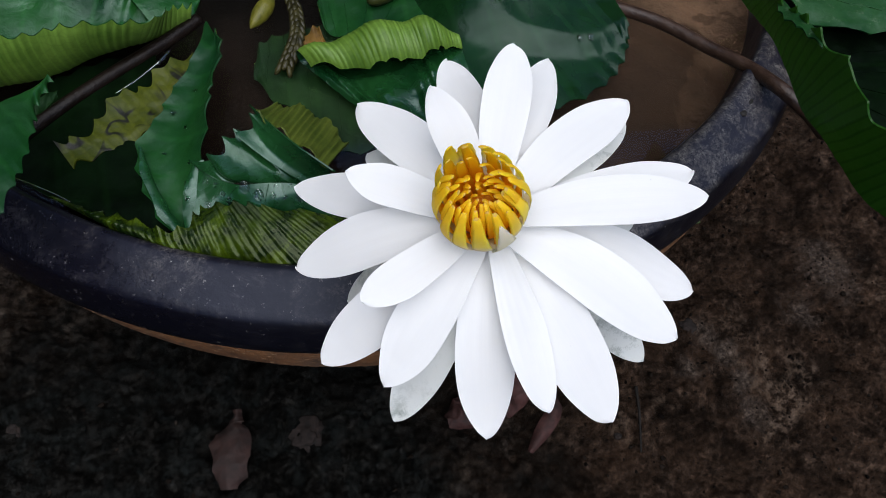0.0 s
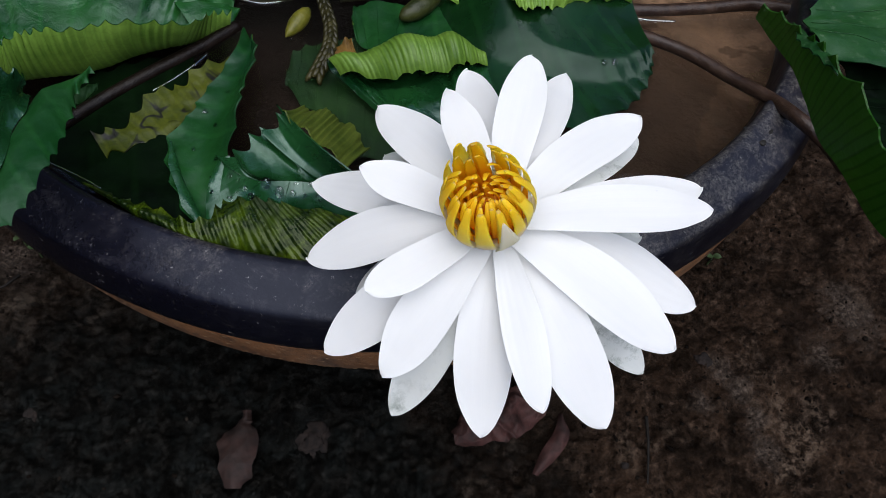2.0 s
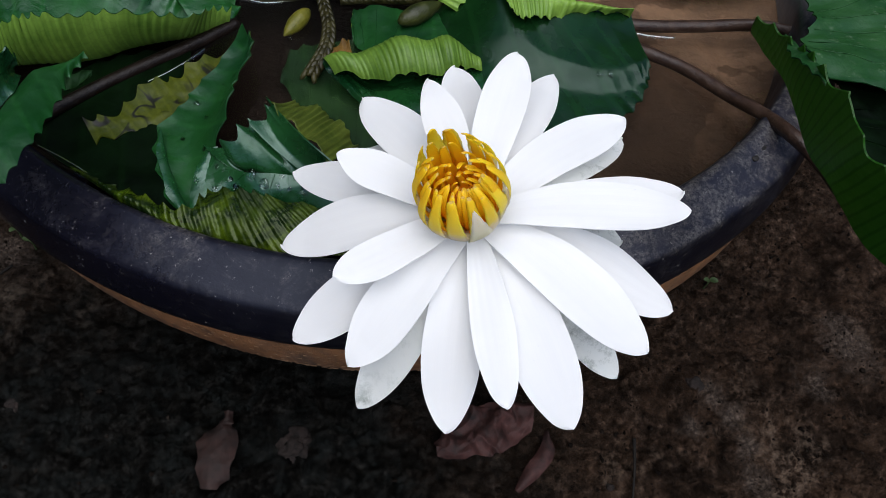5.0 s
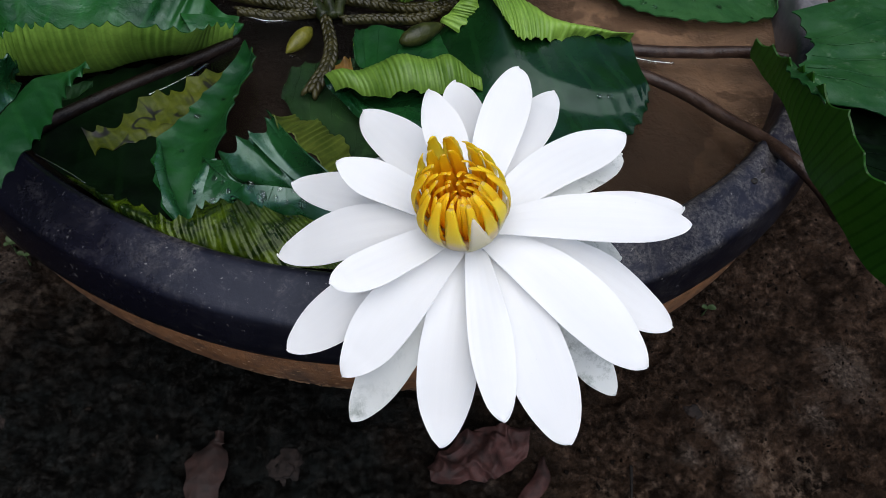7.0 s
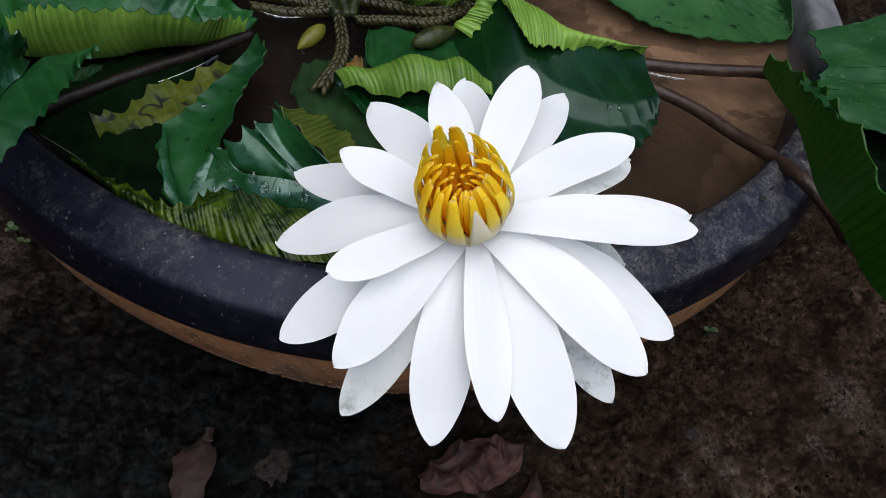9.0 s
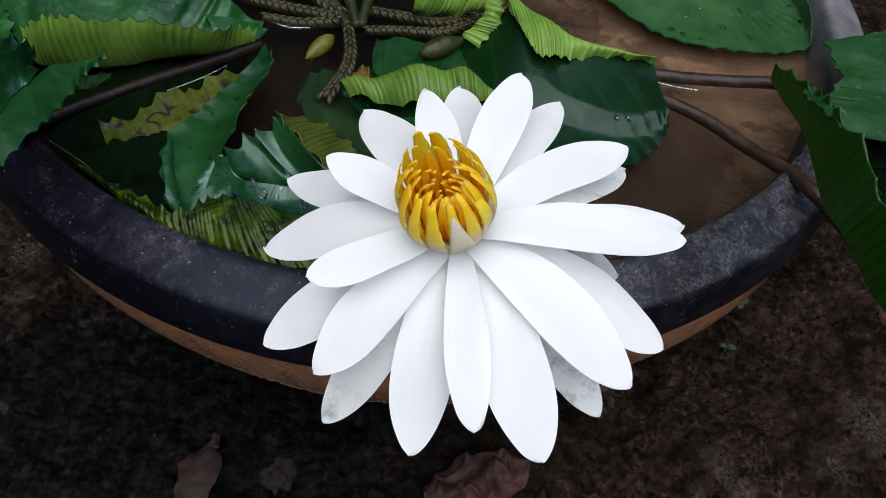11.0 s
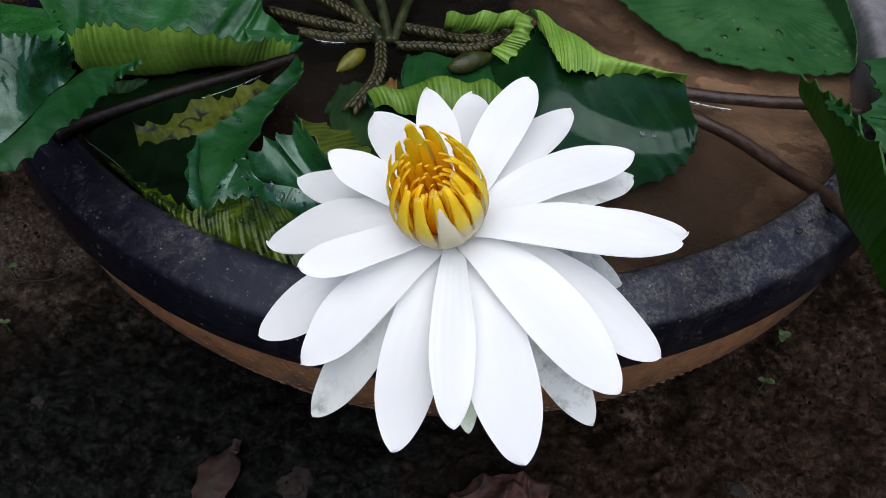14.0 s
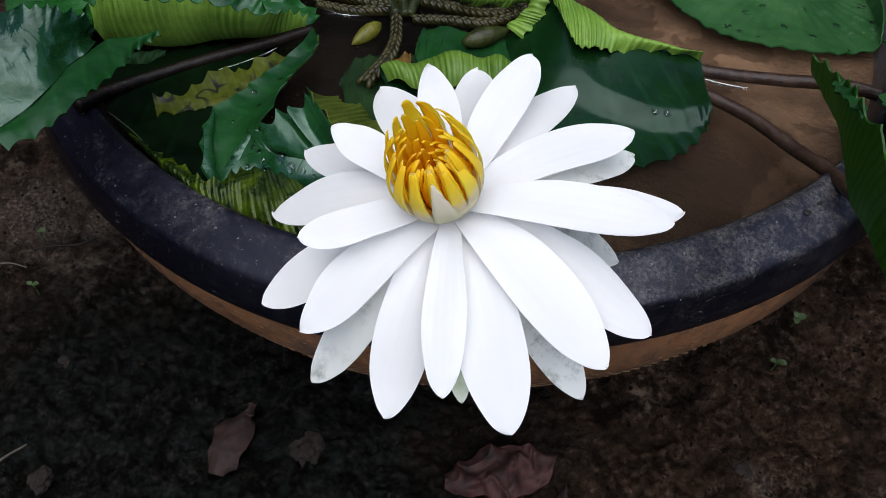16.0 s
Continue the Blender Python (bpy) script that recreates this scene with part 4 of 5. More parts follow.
wet_leaf = leaf("wet lily leaf covered in water drops", blade(
    [(-0.0628, -0.2273, 0.2170), (-0.0505, -0.2381, 0.2200), (-0.0312, -0.2403, 0.2210), (-0.0124, -0.2417, 0.2200), (0.0063, -0.2435, 0.2180)],
    [(-0.0643, -0.2539, 0.2085), (-0.0492, -0.2464, 0.2095), (-0.0350, -0.2490, 0.2095), (-0.0218, -0.2488, 0.2085), (0.0063, -0.2556, 0.2080)],
    top=LEAF_FILM, bulge=0.0015, teeth_b=8, tooth=0.003, seed=6, ruffle=.001, nv=34, wrinkle=.0016, veins=3))
leaf("dark glossy lily leaf with a wavy torn edge", blade(
    [(-0.0621, -0.2263, 0.2170), (-0.0510, -0.2292, 0.2270), (-0.0439, -0.2229, 0.2320), (-0.0377, -0.2244, 0.2360), (-0.0345, -0.2172, 0.2420)],
    [(-0.0513, -0.2358, 0.2165), (-0.0350, -0.2379, 0.2170), (-0.0198, -0.2397, 0.2170), (-0.0074, -0.2411, 0.2190), (-0.0047, -0.2431, 0.2360)],
    top=LEAF_FILM, bulge=0.003, teeth_a=6, teeth_b=6, tooth=0.006, ruffle=.0012, seed=7, nv=34, wrinkle=.0012, fan=(2.6, .0022)), blade(
    [(-0.0341, -0.2178, 0.2422), (-0.0202, -0.2299, 0.2400), (-0.0046, -0.2436, 0.2365)], [(-0.0293, -0.2021, 0.2280), (-0.0192, -0.1988, 0.2230), (-0.0073, -0.2051, 0.2210), (0.0038, -0.2200, 0.2210)],
    top=UNDER_MID, under=LEAF, teeth_b=6, tooth=0.004, ribs=14, rib=.0004, seed=8))
leaf("ribbed yellow-green leaf edge curled against the pot wall", blade(
    [(-0.1240, -0.2340, 0.2062), (-0.1090, -0.2420, 0.2066), (-0.0950, -0.2470, 0.2082), (-0.0790, -0.2555, 0.2110), (-0.0676, -0.2566, 0.2125), (-0.0592, -0.2466, 0.2135), (-0.0430, -0.2474, 0.2135), (-0.0237, -0.2504, 0.2125), (0.0086, -0.2542, 0.2110)],
    [(-0.1303, -0.2320, 0.2060), (-0.1126, -0.2430, 0.2060), (-0.0935, -0.2551, 0.2060), (-0.0751, -0.2628, 0.2060), (-0.0637, -0.2666, 0.2060), (-0.0495, -0.2699, 0.2060), (-0.0225, -0.2741, 0.2060), (0.0026, -0.2730, 0.2060), (0.0224, -0.2704, 0.2060)],
    top=UNDER_WET, under=LEAF, bulge=0.003, ribs=26, rib=.00025, teeth_a=14, tooth=0.004, seed=9, nu=220, wrinkle=.0028))
leaf("torn yellowing leaf lying in the water", blade(
    [(-0.1300, -0.2047, 0.2065), (-0.1159, -0.1959, 0.2070), (-0.1074, -0.1754, 0.2075), (-0.0936, -0.1706, 0.2080), (-0.0856, -0.1575, 0.2085), (-0.0727, -0.1502, 0.2090)],
    [(-0.1247, -0.2124, 0.2055), (-0.1049, -0.2047, 0.2060), (-0.0920, -0.1962, 0.2060), (-0.0842, -0.1843, 0.2065), (-0.0773, -0.1686, 0.2070), (-0.0727, -0.1606, 0.2075)],
    top=UNDER_YELLOW, under=UNDER_YELLOW, teeth_b=9, teeth_a=8, tooth=0.0055, seed=10, ruffle=.001, nv=34, wrinkle=.0022))
# spread wider than the leaf, a near-black cover over the shaded water
leaf("half-sunken lily leaf, coloured near black for shade", blade(
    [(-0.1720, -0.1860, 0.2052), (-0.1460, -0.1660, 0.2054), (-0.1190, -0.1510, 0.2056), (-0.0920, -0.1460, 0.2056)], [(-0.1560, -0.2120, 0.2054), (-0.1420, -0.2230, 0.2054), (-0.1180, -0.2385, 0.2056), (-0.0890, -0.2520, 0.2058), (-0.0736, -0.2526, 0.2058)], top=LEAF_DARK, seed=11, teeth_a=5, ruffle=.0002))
leaf("sunken green lily leaf under the water", blade(
    [(-0.0430, -0.1530, 0.1990), (-0.0380, -0.1370, 0.1995), (-0.0180, -0.1270, 0.2000), (0.0156, -0.1330, 0.2000), (0.0360, -0.1450, 0.2000)], [(-0.0430, -0.1560, 0.1990), (-0.0330, -0.1740, 0.1990), (-0.0180, -0.1840, 0.1990), (-0.0060, -0.2060, 0.1990), (0.0120, -0.2080, 0.1990), (0.0400, -0.1990, 0.1990)], top=LEAF_SUNK, seed=12, teeth_a=7, teeth_b=5, wrinkle=.002, veins=5))
leaf("flat green lily leaf behind the rolled edge", blade(
    [(-0.0085, -0.1150, 0.2072), (-0.0020, -0.1370, 0.2078), (0.0200, -0.1430, 0.2082), (0.0500, -0.1450, 0.2085)], [(-0.0090, -0.1120, 0.2070), (-0.0040, -0.1010, 0.2068), (0.0180, -0.1000, 0.2072), (0.0480, -0.1040, 0.2078)], top=LEAF_SATIN, seed=18, teeth_b=6, tooth=.002, wrinkle=.0015, veins=5))
leaf("wrinkled dark lily leaf with its edge rolled over", blade(
    [(0.0240, -0.2050, 0.2080), (0.0380, -0.2150, 0.2090), (0.0560, -0.2120, 0.2095), (0.0712, -0.1976, 0.2100)],
    [(-0.0167, -0.1578, 0.2065), (0.0063, -0.1599, 0.2080), (0.0306, -0.1574, 0.2100), (0.0486, -0.1555, 0.2140), (0.0634, -0.1559, 0.2180)],
    top=LEAF_WET, under=UNDER_ROLL, bulge=0.002, teeth_b=8, tooth=0.0025, roll=((.014, 95), (.016, 100), (.010, 50)), scale=(.5, 1.1, 1.3, 1.0, .25), ribs=38, rib=.00013, ruffle=.002, seed=13, nu=170, nv=44, wrinkle=.004, fan=(6, .0022)))
def slope_band(g):
    """A slanting step across the blade, from its high back to its low front."""
    nu, nv = g.shape[:2]
    u, v = np.linspace(0, 1, nu)[:, None], np.linspace(0, 1, nv)[None]
    k = np.clip((v - (0.66 - 0.60 * u) + 0.10) / 0.20, 0, 1)
    g = g.copy()
    g[..., 2] += 0.0052 * (k * k * (3 - 2 * k) - v) * np.clip(4 * u, 0, 1) * np.clip(5 * (1 - u) + 0.3, 0, 1)
    return g


dark_leaf = leaf("big dark green lily leaf with a curled light edge", blade(
    [(0.02, -0.165, .207), (0.06, -0.190, .208), (0.105, -0.192, .207), (0.138, -0.177, .206), (0.154, -0.158, .208), (0.159, -0.140, .214)],
    [(0.0136, -0.1052, 0.2065), (0.0400, -0.0990, 0.2080), (0.0680, -0.0890, 0.2340), (0.0830, -0.1010, 0.2335), (0.1030, -0.1100, 0.2295), (0.1280, -0.1085, 0.2245), (0.1510, -0.1072, 0.2205)],
    top=LEAF_SHEEN, bulge=-0.003, ruffle=.0004, teeth_a=12, tooth=0.003, seed=14, nu=180, nv=40, shape=slope_band), blade(
    [(0.0560, -0.0860, 0.2350), (0.0680, -0.0870, 0.2365), (0.0820, -0.1000, 0.2355), (0.1020, -0.1090, 0.2315), (0.1270, -0.1085, 0.2265), (0.1500, -0.1068, 0.2222)],
    [(0.0640, -0.0990, 0.2360), (0.0790, -0.1250, 0.2330), (0.0890, -0.1290, 0.2305), (0.1030, -0.1225, 0.2270), (0.1250, -0.1120, 0.2240), (0.1500, -0.1080, 0.2215)],
    top=UNDER, under=LEAF, bulge=.0045, ribs=26, rib=.00035, teeth_b=11, tooth=.003, nu=200, seed=15, wrinkle=.0012), blade(
    [(0.0110, -0.0870, 0.2280), (0.0280, -0.0825, 0.2285), (0.0430, -0.0795, 0.2300), (0.0600, -0.0850, 0.2345)], [(0.0085, -0.0800, 0.2140), (0.0220, -0.0810, 0.2150), (0.0380, -0.0785, 0.2160), (0.0550, -0.0780, 0.2210)],
    top=LEAF, under=UNDER, bulge=-.003, ribs=18, rib=.0003, teeth_b=3, tooth=.002, seed=24, wrinkle=.001), blade(
    [(0.0530, -0.0850, 0.2330), (0.0505, -0.0935, 0.2260), (0.0455, -0.0970, 0.2200), (0.0400, -0.0985, 0.2140)], [(0.0610, -0.0890, 0.2345), (0.0605, -0.0965, 0.2265), (0.0585, -0.1000, 0.2200), (0.0500, -0.1065, 0.2140)],
    top=UNDER, under=LEAF, bulge=.002, ribs=12, rib=.0003, teeth_b=5, tooth=.003, seed=25))
leaf("pale green lily leaf beside the pot rim", blade(
    [(0.2350, -0.1080, 0.2470), (0.2388, -0.1240, 0.2455), (0.2375, -0.1370, 0.2455), (0.2280, -0.1530, 0.2460), (0.2280, -0.1660, 0.2460), (0.2320, -0.1785, 0.2455)],
    [(0.285, -0.085, .252), (0.32, -0.10, .254), (0.335, -0.13, .253), (0.325, -0.16, .251), (0.30, -0.180, .249), (0.262, -0.187, .246)],
    top=LEAF_PALE, teeth_a=8, tooth=0.003, seed=16, nv=34, wrinkle=.003, veins=5))
# its shade is put into the near-black leaf colour
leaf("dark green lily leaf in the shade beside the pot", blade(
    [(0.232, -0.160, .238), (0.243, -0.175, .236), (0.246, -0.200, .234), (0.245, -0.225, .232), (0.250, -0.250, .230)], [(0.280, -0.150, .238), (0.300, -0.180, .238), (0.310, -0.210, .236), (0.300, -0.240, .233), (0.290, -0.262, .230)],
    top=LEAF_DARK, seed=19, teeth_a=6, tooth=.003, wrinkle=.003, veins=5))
leaf("large drooping lily leaf, dull underside turned out", blade(
    [(0.1883, -0.1712, 0.2620), (0.1926, -0.1851, 0.2620), (0.1920, -0.2045, 0.2660), (0.1912, -0.2196, 0.2670), (0.1931, -0.2344, 0.2660), (0.1943, -0.2468, 0.2630), (0.1982, -0.2578, 0.2600), (0.2020, -0.2714, 0.2600), (0.2102, -0.2893, 0.2560), (0.2234, -0.2992, 0.2500)],
    [(0.1774, -0.1874, 0.2820), (0.1800, -0.2050, 0.2895), (0.1790, -0.2220, 0.2950), (0.1795, -0.2320, 0.2990), (0.1805, -0.2455, 0.3020), (0.1817, -0.2666, 0.3060), (0.1803, -0.2839, 0.3040), (0.1879, -0.2927, 0.3020), (0.2048, -0.3003, 0.2960), (0.2169, -0.3065, 0.2900)],
    top=LEAF_THIN, under=LEAF_THIN, bulge=-.001, teeth_b=11, tooth=0.0085, seed=17, ruffle=.0008, nu=180, wrinkle=.0008), blade(
    [(0.1812, -0.2070, 0.2905), (0.1795, -0.2225, 0.2965), (0.1800, -0.2325, 0.3000), (0.1810, -0.2450, 0.3030)],
    [(0.1795, -0.2110, 0.2915), (0.1755, -0.2265, 0.2965), (0.1765, -0.2380, 0.3005), (0.1790, -0.2500, 0.3030)],
    top=LEAF_PALE, under=LEAF_PALE, seed=34, ruffle=.0004, teeth_b=5, tooth=.002))

leaf("small orange-brown scrap of decayed leaf", blade(
    [(-0.0195, -0.1429, 0.2075), (-0.0155, -0.1390, 0.2085), (-0.0107, -0.1327, 0.2095), (-0.0078, -0.1341, 0.2095)], [(-0.0165, -0.1502, 0.2065), (-0.0114, -0.1505, 0.2070), (-0.0062, -0.1478, 0.2075), (-0.0055, -0.1421, 0.2080)],
    top=DECAYED, under=DECAYED, teeth_a=3, tooth=.001, seed=41, ruffle=.001))

# ---- stems, stalks and buds ----


def stem(label, points, radius, material=None):
    ob = new("leaf_stem", tube_mesh(points, radius, 60, 14))
    ob.data.materials.append(material or STEM)
    return tagged(ob, label, "stem", "stems in the pot")


stem("straight brown leaf stem lying on the water", [(0.1383, -0.0966, 0.2060), (0.1648, -0.0996, 0.2070), (0.1986, -0.0965, 0.2070), (0.2322, -0.0932, 0.2080), (0.2634, -0.1001, 0.2090)], .0037)
stem("curved brown leaf stem crossing the rim", [(0.1378, -0.1105, 0.2060), (0.1583, -0.1215, 0.2070), (0.1813, -0.1361, 0.2080), (0.2006, -0.1602, 0.2120), (0.2117, -0.1808, 0.2190), (0.2168, -0.2042, 0.2280), (0.2304, -0.2157, 0.2220), (0.2608, -0.2043, 0.1900)], .0036)
stem("dark leaf stem lying on the water", [(-0.1602, -0.2251, 0.2120), (-0.1525, -0.2034, 0.2080), (-0.1317, -0.1776, 0.2060), (-0.1114, -0.1581, 0.2060), (-0.0893, -0.1384, 0.2060), (-0.0720, -0.1199, 0.2050)], .0035, STEM_DARK)


def braid_mesh(points, radius):
    """A leaf base: a tube with two rows of overlapping slanting scars."""
    core = tube_mesh(points, radius * 0.9, 60, 12, ends=(.75, 1.0))
    verts = [tuple(v.co) for v in core.vertices]
    faces = [tuple(p.vertices) for p in core.polygons]
    bpy.data.meshes.remove(core)
    ln = float(np.linalg.norm(np.diff(spline(points, 30), axis=0), axis=1).sum())
    n = max(8, int(ln / 0.0042))
    p = spline(points, n)
    d = unit(np.gradient(p, axis=0))
    side = unit(np.cross(d, (0.0, 0.0, 1.0)))
    rng = random.Random(int(ln * 1e5))
    for i in range(n):
        r = radius * (0.75 + 0.25 * i / n)
        for row in (-1, 0, 1):
            a = row * 0.95 + rng.uniform(-.1, .1)
            out = side[i] * math.sin(a) + np.array((0, 0, math.cos(a)))
            long_ = unit(d[i] + (side[i] * math.cos(a) - np.array((0, 0, math.sin(a)))) * (0.7 if row else 0.1) * (row or 1))
            wide = np.cross(out, long_)
            mid = p[i] + out * r * 0.80 + d[i] * (0.5 * ln / n if row else 0)
            o = len(verts)
            for q in range(4):
                for k in range(8):
                    lat, lon = math.pi * (q + 0.5) / 4 - math.pi / 2, 2 * math.pi * k / 8
                    c = math.cos(lat)
                    verts.append(tuple(mid + long_ * c * math.cos(lon) * r * 0.85 + wide * c * math.sin(lon) * r * 0.42 + out * math.sin(lat) * r * 0.34))
            for q in range(3):
                for k in range(8):
                    k2 = (k + 1) % 8
                    faces.append((o + q * 8 + k, o + q * 8 + k2, o + q * 8 + 8 + k2, o + q * 8 + 8 + k))
            faces.append(tuple(o + 24 + k for k in range(8)))
    return mesh_of("leaf_base", verts, faces)


def crown():
    root = thing("lily_plant", "brown scarred leaf bases fanning from a lily root", "plant", (-0.025, -0.085, 0.20))
    for pts, r in (([(-0.1023, -0.0791, 0.2070), (-0.0721, -0.0838, 0.2070), (-0.0356, -0.0877, 0.2070)], .0036), ([(-0.0777, -0.0952, 0.2060), (-0.0546, -0.0963, 0.2060), (-0.0331, -0.0908, 0.2070)], .0034), ([(-0.0264, -0.0976, 0.2070), (-0.0205, -0.1210, 0.2080), (-0.0201, -0.1400, 0.2080), (-0.0261, -0.1582, 0.2050)], .0040),
                   ([(-0.0198, -0.0757, 0.2070), (0.0053, -0.0809, 0.2090), (0.0266, -0.0829, 0.2100), (0.0491, -0.0736, 0.2120)], .0040), ([(-0.0163, -0.0961, 0.2070), (0.0042, -0.0948, 0.2090), (0.0279, -0.0924, 0.2100), (0.0476, -0.0775, 0.2110)], .0034), ([(-0.0841, -0.0600, 0.2120), (-0.0622, -0.0670, 0.2090), (-0.0347, -0.0840, 0.2080)], .0040)):
        part("leaf_base", braid_mesh(pts, r * 1.15), STALK, root)
    for pts, r in (([(-0.0270, -0.0947, 0.2070), (-0.0477, -0.0667, 0.2120), (-0.0633, -0.0470, 0.2180)], .0046), ([(-0.0221, -0.0934, 0.2070), (-0.0334, -0.0661, 0.2140), (-0.0469, -0.0385, 0.2200)], .0040), ([(-0.0198, -0.0927, 0.2070), (-0.0191, -0.0653, 0.2120), (-0.0194, -0.0264, 0.2140)], .0038)):
        part("young_stem", tube_mesh(pts, r * 0.85, 40, 14), STALK_GREEN, root)


crown()


def bud(label, tail, tip, fat, material):
    a, b = Vector(tail), Vector(tip)
    pts = [tuple(a.lerp(b, f)) for f in (0, .33, .66, 1)]
    n, sides = 24, 14
    me = tube_mesh(pts, fat, n, sides)
    mid = np.repeat(spline(pts, n), sides, axis=0)
    prof = np.repeat(np.interp(np.linspace(0, 1, n), (0, .12, .35, .6, .85, 1), (.25, .72, 1, .95, .55, .08)), sides)
    co = np.array([v.co[:] for v in me.vertices])
    co = mid + (co - mid) * prof[:, None]
    me.vertices.foreach_set("co", co.ravel())
    me.materials.append(material)
    return tagged(new("lily_bud", me), label, "bud", "lily buds")


bud("small yellow-green closed lily bud above the water", *[(-0.0327, -0.1099, 0.2100), (-0.0446, -0.1289, 0.2060)], .0048, BUD)
bud("green closed lily bud half under water", *[(0.0187, -0.1181, 0.2120), (0.0428, -0.0994, 0.2130)], .0058, BUD_DULL)

# ---- drops ----
from mathutils.bvhtree import BVHTree


def drop_mesh(flat, seed):
    bm = bmesh.new()
    bmesh.ops.create_icosphere(bm, subdivisions=3, radius=1.0)
    for v in bm.verts:
        k = 1 + 0.12 * noise.noise(v.co * 1.2 + Vector((seed, 0, 0)))
        v.co = Vector((v.co.x * k, v.co.y * k, v.co.z * flat if v.co.z > 0 else v.co.z * 0.15))
    me = bpy.data.meshes.new("drop")
    bm.to_mesh(me)
    bm.free()
    me.polygons.foreach_set("use_smooth", [True] * len(me.polygons))
    me.materials.append(DROP)
    return me


def drop_material():
    m = Nodes("water_drop")
    m.color((0.96, 0.98, 0.97)).rough(0.03)
    m.put(Transmission_Weight=1.0, IOR=1.33)
    return m.mat


DROP = drop_material()
DROPS = [drop_mesh(0.30, k) for k in range(4)]


def drops_on(ob, spots, rng, label, small=0.0009, large=0.0018):
    """Sets drops on the upper side of a leaf's laminae."""
    trees = []
    for c in ob.children:
        trees.append(BVHTree.FromPolygons([v.co for v in c.data.vertices], [tuple(p.vertices) for p in c.data.polygons]))
    for x, y, _ in spots:
        best = None
        for tree in trees:
            hit = tree.ray_cast(Vector((x, y, 0.4)), Vector((0, 0, -1)))
            if hit[0] is not None and (best is None or hit[0].z > best[0].z):
                best = hit
        if best is None:
            continue
        d = new("water_drop", rng.choice(DROPS))
        n = best[1] if best[1].z > 0 else -best[1]
        size = rng.uniform(small, large)
        d.matrix_world = Matrix.Translation(best[0]) @ n.to_track_quat("Z", "Y").to_matrix().to_4x4() @ Matrix.Rotation(rng.uniform(0, 6), 4, "Z") @ Matrix.Diagonal((size * rng.uniform(.8, 1.4), size, size, 1))
        tagged(d, label, "water drop", "drops on the leaves")


drng = random.Random(4)
drops_on(wet_leaf, [(-0.0594, -0.2349, 0.2130), (-0.0551, -0.2375, 0.2120), (-0.0519, -0.2418, 0.2110), (-0.0496, -0.2357, 0.2130), (-0.0454, -0.2390, 0.2120), (-0.0419, -0.2418, 0.2110), (-0.0409, -0.2375, 0.2130), (-0.0362, -0.2445, 0.2110), (-0.0344, -0.2396, 0.2120), (-0.0301, -0.2448, 0.2100), (-0.0285, -0.2412, 0.2120), (-0.0247, -0.2458, 0.2100), (-0.0224, -0.2414, 0.2110), (-0.0178, -0.2457, 0.2100), (-0.0168, -0.2413, 0.2110), (-0.0590, -0.2450, 0.2100), (-0.0549, -0.2467, 0.2100), (-0.0599, -0.2498, 0.2090), (-0.0492, -0.2446, 0.2100), (-0.0291, -0.2363, 0.2130)], drng, "clear water drop on a wet lily leaf", .0010, .0024)
drops_on(ragged_leaf, [(-0.0810, -0.2129, 0.2150), (-0.0785, -0.1900, 0.2160), (-0.0722, -0.1987, 0.2180), (-0.0685, -0.1770, 0.2170), (-0.0698, -0.2302, 0.2100), (-0.0685, -0.2210, 0.2130), (-0.0699, -0.2492, 0.2080), (-0.0679, -0.2412, 0.2090)], drng, "clear water drop on a ragged lily leaf", .0008, .0018)
drops_on(dark_leaf, [(0.1294, -0.1517, 0.2130), (0.1358, -0.1506, 0.2130)], drng, "clear water drop on a dark lily leaf", .0019, .0023)
drops_on(round_leaf, [(0.1674, -0.0110, 0.2070), (0.1934, -0.0178, 0.2070), (0.2203, -0.0138, 0.2070), (0.2383, -0.0274, 0.2080), (0.2599, -0.0202, 0.2080), (0.2770, 0.0167, 0.2080), (0.2053, -0.0396, 0.2080), (0.1830, -0.0289, 0.2070), (0.2221, -0.0462, 0.2090), (0.1562, -0.0070, 0.2070), (0.2559, -0.0021, 0.2080), (0.2068, 0.0001, 0.2070)], drng, "flat water drop on a round lily leaf", .0018, .0032)
for k, (x, y) in enumerate(((0.1410, -0.0280), (0.1500, -0.0370), (0.1710, -0.0490), (0.1780, -0.0530), (0.1890, -0.0570), (0.1990, -0.0560), (0.2120, -0.0590), (0.2250, -0.0590), (0.2410, -0.0560))):
    bead = new("water_drop", DROPS[k % 4])
    size = drng.uniform(.0016, .0026)
    bead.matrix_world = Matrix.Translation((x, y, 0.2064)) @ Matrix.Diagonal((size, size, size * 1.9, 1))
    tagged(bead, "bead of water on the round leaf's edge", "water drop", "drops on the leaves")
bubble = new("water_bubble", DROPS[1])
bubble.matrix_world = Matrix.Translation((-0.0410, -0.1300, 0.2052)) @ Matrix.Diagonal((.0016, .0016, .003, 1))
tagged(bubble, "small clear bubble on the still water", "bubble")


LIP = Nodes("water_lip").color((0.9, 0.92, 0.95)).rough(0.03).put(Transmission_Weight=1.0, IOR=1.33, Coat_Weight=1.0, Coat_IOR=2.2, Coat_Roughness=0.03).mat


def meniscus(points, r):
    """The raised lip of water along a floating stem, which catches the sky."""
    me = tube_mesh(points, r, 40, 8, ends=(.5, .6))
    me.materials.append(LIP)
    ob = new("water_edge", me)
    ob.parent = bpy.data.objects["water"]
    ob.visible_shadow = False


